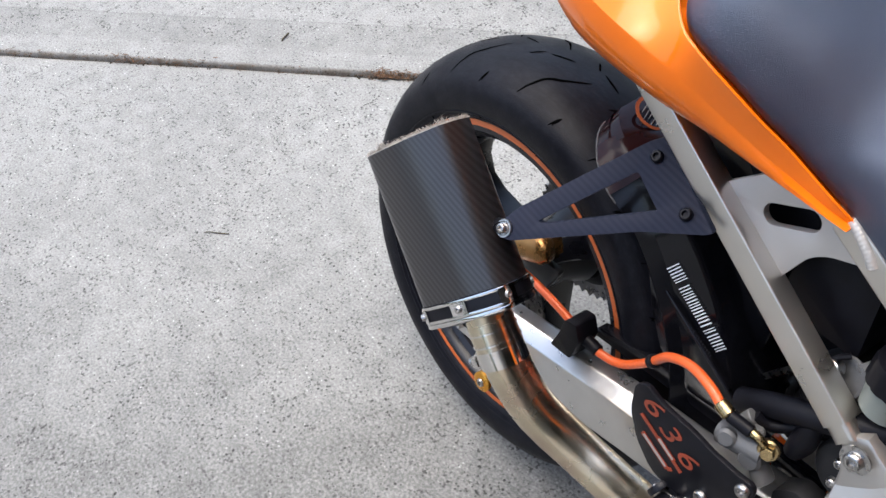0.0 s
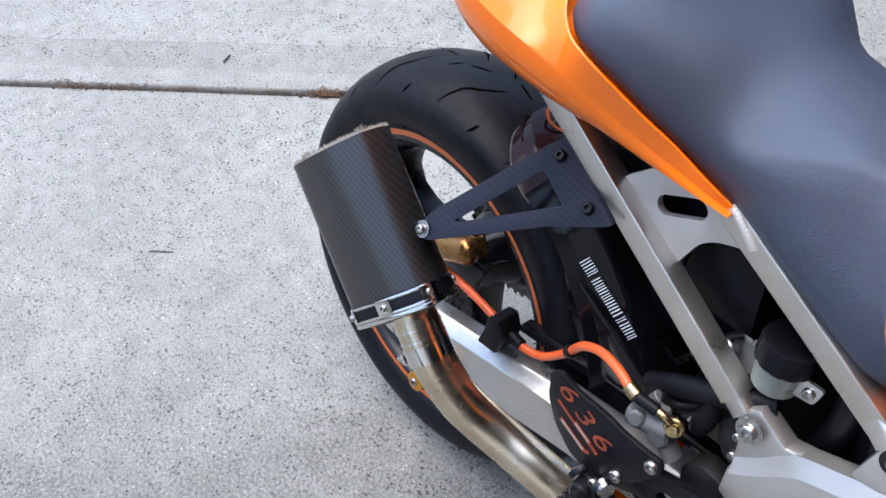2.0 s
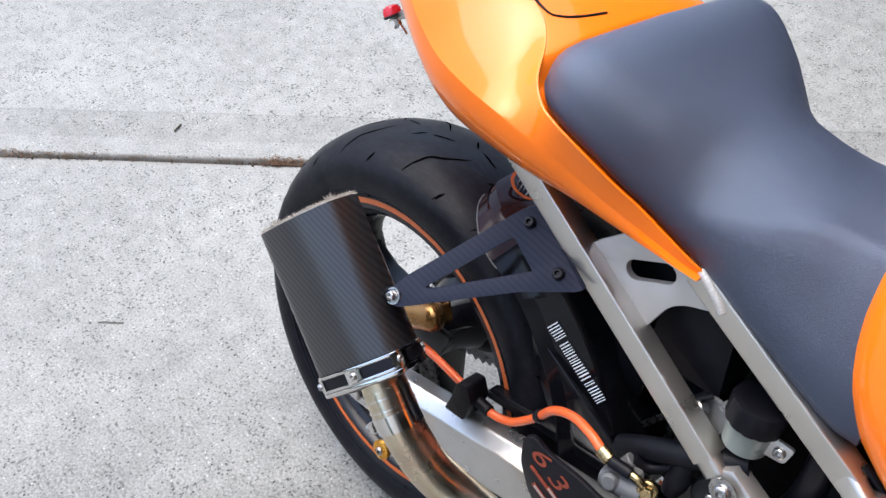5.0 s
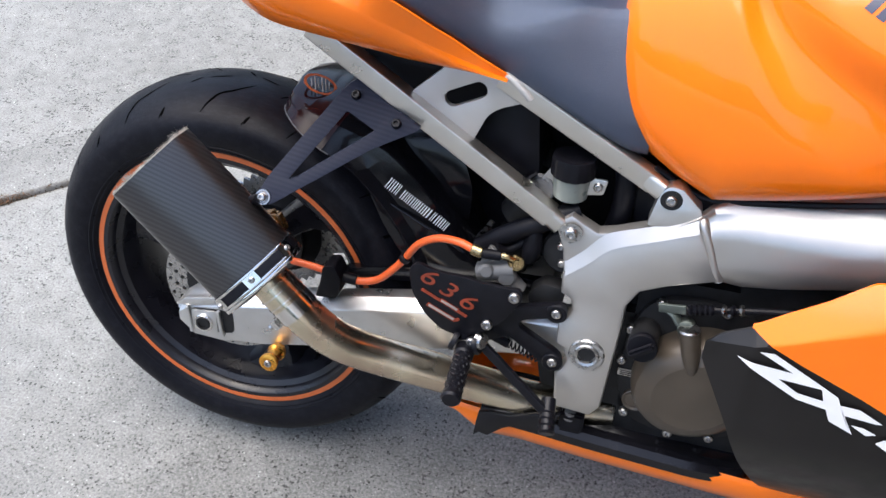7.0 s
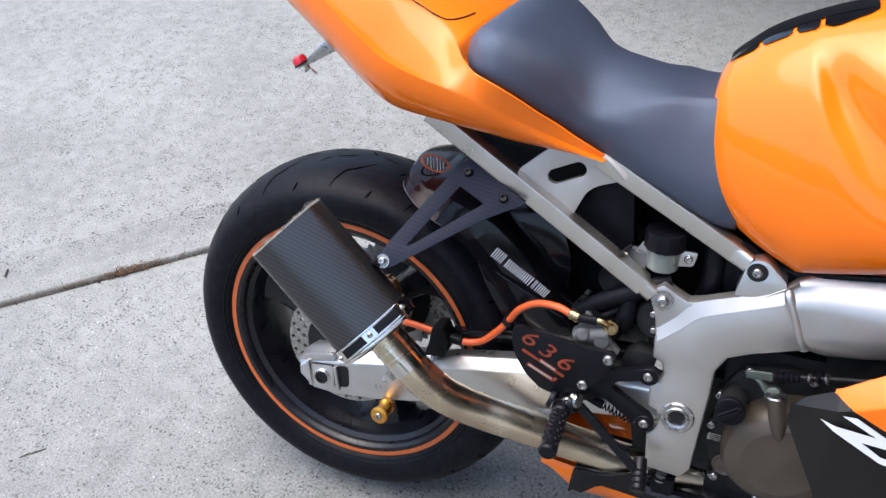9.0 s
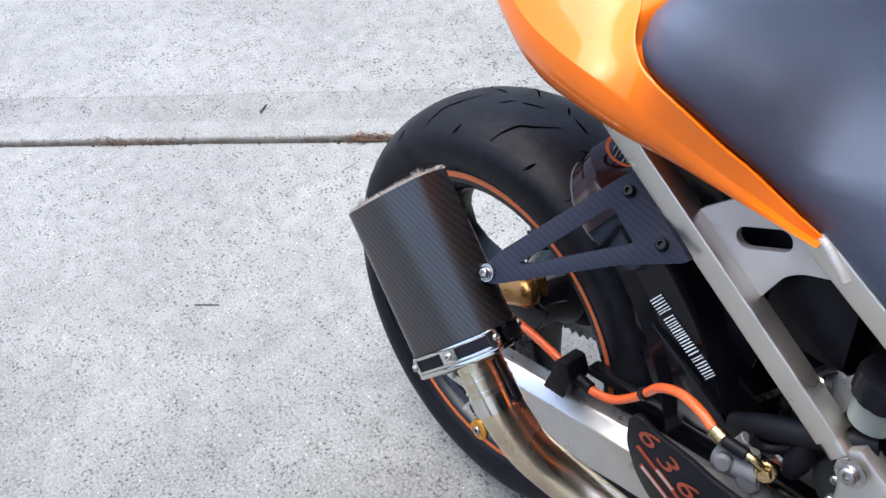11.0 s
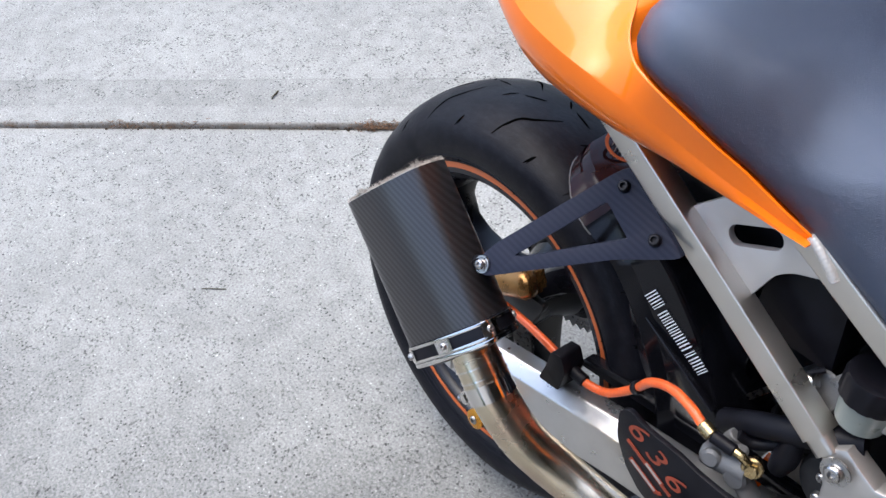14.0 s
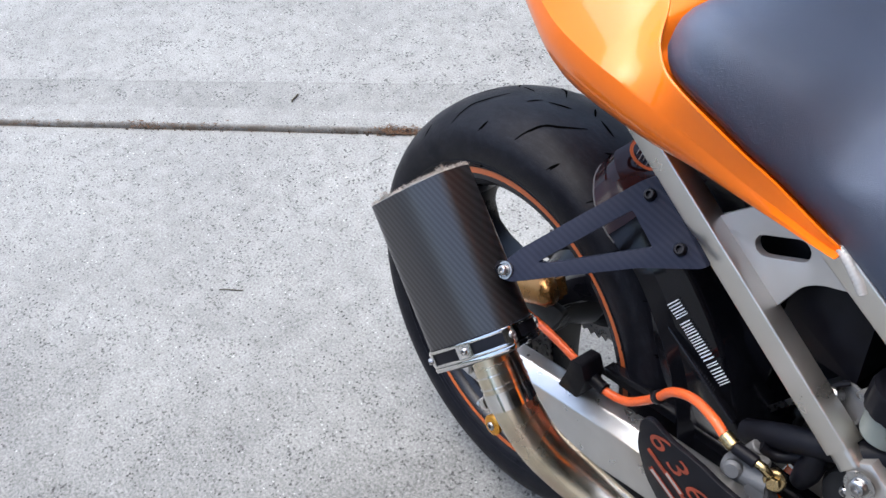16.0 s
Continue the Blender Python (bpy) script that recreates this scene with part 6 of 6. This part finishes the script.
add("splash_panel", plate(rounded([(0.235, 0.585), (0.275, 0.640), (0.345, 0.612), (0.372, 0.545), (0.362, 0.470), (0.318, 0.500)], 0.018), -0.074, -0.068, [], 0.002, lambda x, z: 0.35 * (z - 0.55) ** 2 / 0.1), GLOSS_BLACK, backing, "gloss black splash panel")
add("link_plate", bar((0.380, -0.060, 0.463), (0.399, -0.060, 0.493), 0.007, 0.003, 0.001), BOLT, shock)
add("link_bolt", bolt_bm((0.333, -0.060, 0.499), (-0.3, -1, 0.5), 0.008, 0.006), BRASS, shock)
add("panel_rib", tube([(0.285, -0.076, 0.515), (0.297, -0.078, 0.529), (0.309, -0.078, 0.545)], 0.0022, 8, 4), GLOSS_BLACK, backing)
add("disc_bolt", lathe([(0, 0.0075), (0.003, 0.0085), (0.012, 0.0080), (0.014, 0.006), (0.014, 0)], (0.456, -0.124, 0.594), (-0.2, -1, 0.3), 20), BOLT, hose2, "zinc dome bolt")

# hugger mudguard over the wheel, with lettering as plain bars
bm = bmesh.new()
rows = []
edge = []
for f in np.concatenate([np.linspace(0, 0.14, 16), np.linspace(0.17, 1, 30)]):
    ang = 73.5 - f * 65
    k = curve_at(f, [0, 0.003, 0.01, 0.02, 0.04, 0.078, 0.12, 0.165, 0.214, 0.28, 0.36, 1], [0.30, 0.46, 0.56, 0.63, 0.72, 0.84, 0.94, 1.0, 1.05, 1.03, 1.0, 1.0])
    top = curve_at(f, [0, 0.03, 0.07, 0.12, 0.2, 0.4, 1], [0.337, 0.340, 0.3435, 0.349, 0.361, 0.380, 0.402])
    low = 0.313 + 0.009 * min(1, f / 0.3)
    sec = [(-0.116, low), (-0.119, low + 0.005), (-0.107, low + 0.018), (-0.103, low * 0.35 + top * 0.65), (-0.099, top - 0.006), (-0.092, top - 0.001), (-0.05, top + 0.004), (0.0, top + 0.005), (0.05, top + 0.004), (0.092, top - 0.001), (0.099, top - 0.006), (0.103, low * 0.35 + top * 0.65), (0.107, low + 0.018), (0.119, low + 0.005), (0.116, low)]
    out = []
    for y, r in sec:
        y = y * k
        out.append((0.008 + math.cos(radians(ang)) * r, y - 0.005, WHEEL_Z + 0.005 + math.sin(radians(ang)) * r))
    inn = []
    for y, r in sec[::-1]:
        y, r = y * k * 0.965, r - 0.003
        inn.append((0.008 + math.cos(radians(ang)) * r, y - 0.005, WHEEL_Z + 0.005 + math.sin(radians(ang)) * r))
    rows.append(out + inn)
    if f < 0.26:
        edge.append(out[1])
rings(bm, rows[18:])
hug = add("rear_hugger", bm, GLOSS_BLACK, label="gloss black rear mudguard with white lettering", angle=30)
# The lobe's maroon is a reflected tint, put into its own colour.
add("rear_lobe", rings(bmesh.new(), rows[:19]), HUGGER_REFLECTION, hug, "glossy rounded end with a maroon reflection in its colour", angle=30)
# Grey tube along the rim: the highlight on the cut edge, drawn in.
add("edge_line", tube(edge, 0.0009, 6, 1), CAST, hug, "mudguard edge with its caught light put in as pale grey")
add("side_rib", bar((0.236, -0.112, 0.541), (0.374, -0.118, 0.474), 0.004, 0.008, 0.0018), GLOSS_BLACK, hug, "raised rib below the lettering")
add("lower_flank", plate(rounded([(0.236, 0.541), (0.372, 0.473), (0.405, 0.438), (0.33, 0.425), (0.285, 0.448), (0.258, 0.49)], 0.012), -0.114, -0.108, [], 0.002), GLOSS_BLACK, hug)
HA, HB = Vector((0.263, 0.5545)), Vector((0.3425, 0.5025))
hd = (HB - HA).normalized()
hn = Vector((-hd.y, hd.x))
hy = lambda x, z: curve_at(math.hypot(x - 0.008, z - WHEEL_Z - 0.005), [0.33, 0.345, 0.365, 0.385], [-0.1145, -0.1115, -0.1090, -0.1060])
pos = 0.0
for wd in (5, 5, 4, -3, 5, 4, 5, 4, 5, 5, 6, -1, 4, -1, 5, 5, 4):
    w = abs(wd) * 0.00142
    if wd > 0:
        h = 0.0100 if pos < 0.02 else 0.0075
        for a, b in ((0.0002, w * 0.22), (w * 0.52, w * 0.72)):
            p = [HA + hd * (pos + a) - hn * 0.0075, HA + hd * (pos + b) - hn * 0.0075, HA + hd * (pos + b) + hn * h, HA + hd * (pos + a) + hn * h]
            add("lettering_bar", decal(p, hy, 0.0012), DECAL, hug, "white lettering")
    pos += w
# round emblem near its tip
oc = Vector((0.139, -0.038, 0.6425))
on = Vector((0.36, -0.05, 0.93)).normalized()
add("emblem", lathe([(0, 0.0235), (0.0008, 0.0235), (0.0008, 0.0195), (0, 0.0195)], oc + on * 0.0035, on, 40, closed=True), TAPE, hug, "orange ring emblem")
for a, o, h in ((25, -0.0125, 0.010), (25, -0.0075, 0.015), (25, -0.0025, 0.018), (25, 0.0030, 0.012), (25, 0.0075, 0.016), (25, 0.0125, 0.009)):
    bm = bar((-h, o, 0), (h, o, 0), 0.0028, 0.0008, 0)
    u, v = frame_of(on)
    m = Matrix((u, v, on)).transposed().to_4x4()
    bmesh.ops.transform(bm, matrix=Matrix.Translation(oc + on * 0.0040) @ m @ pose(0, 0, 0, 0, 0, a), verts=bm.verts[:])
    add("emblem_bar", bm, WOOL, hug)
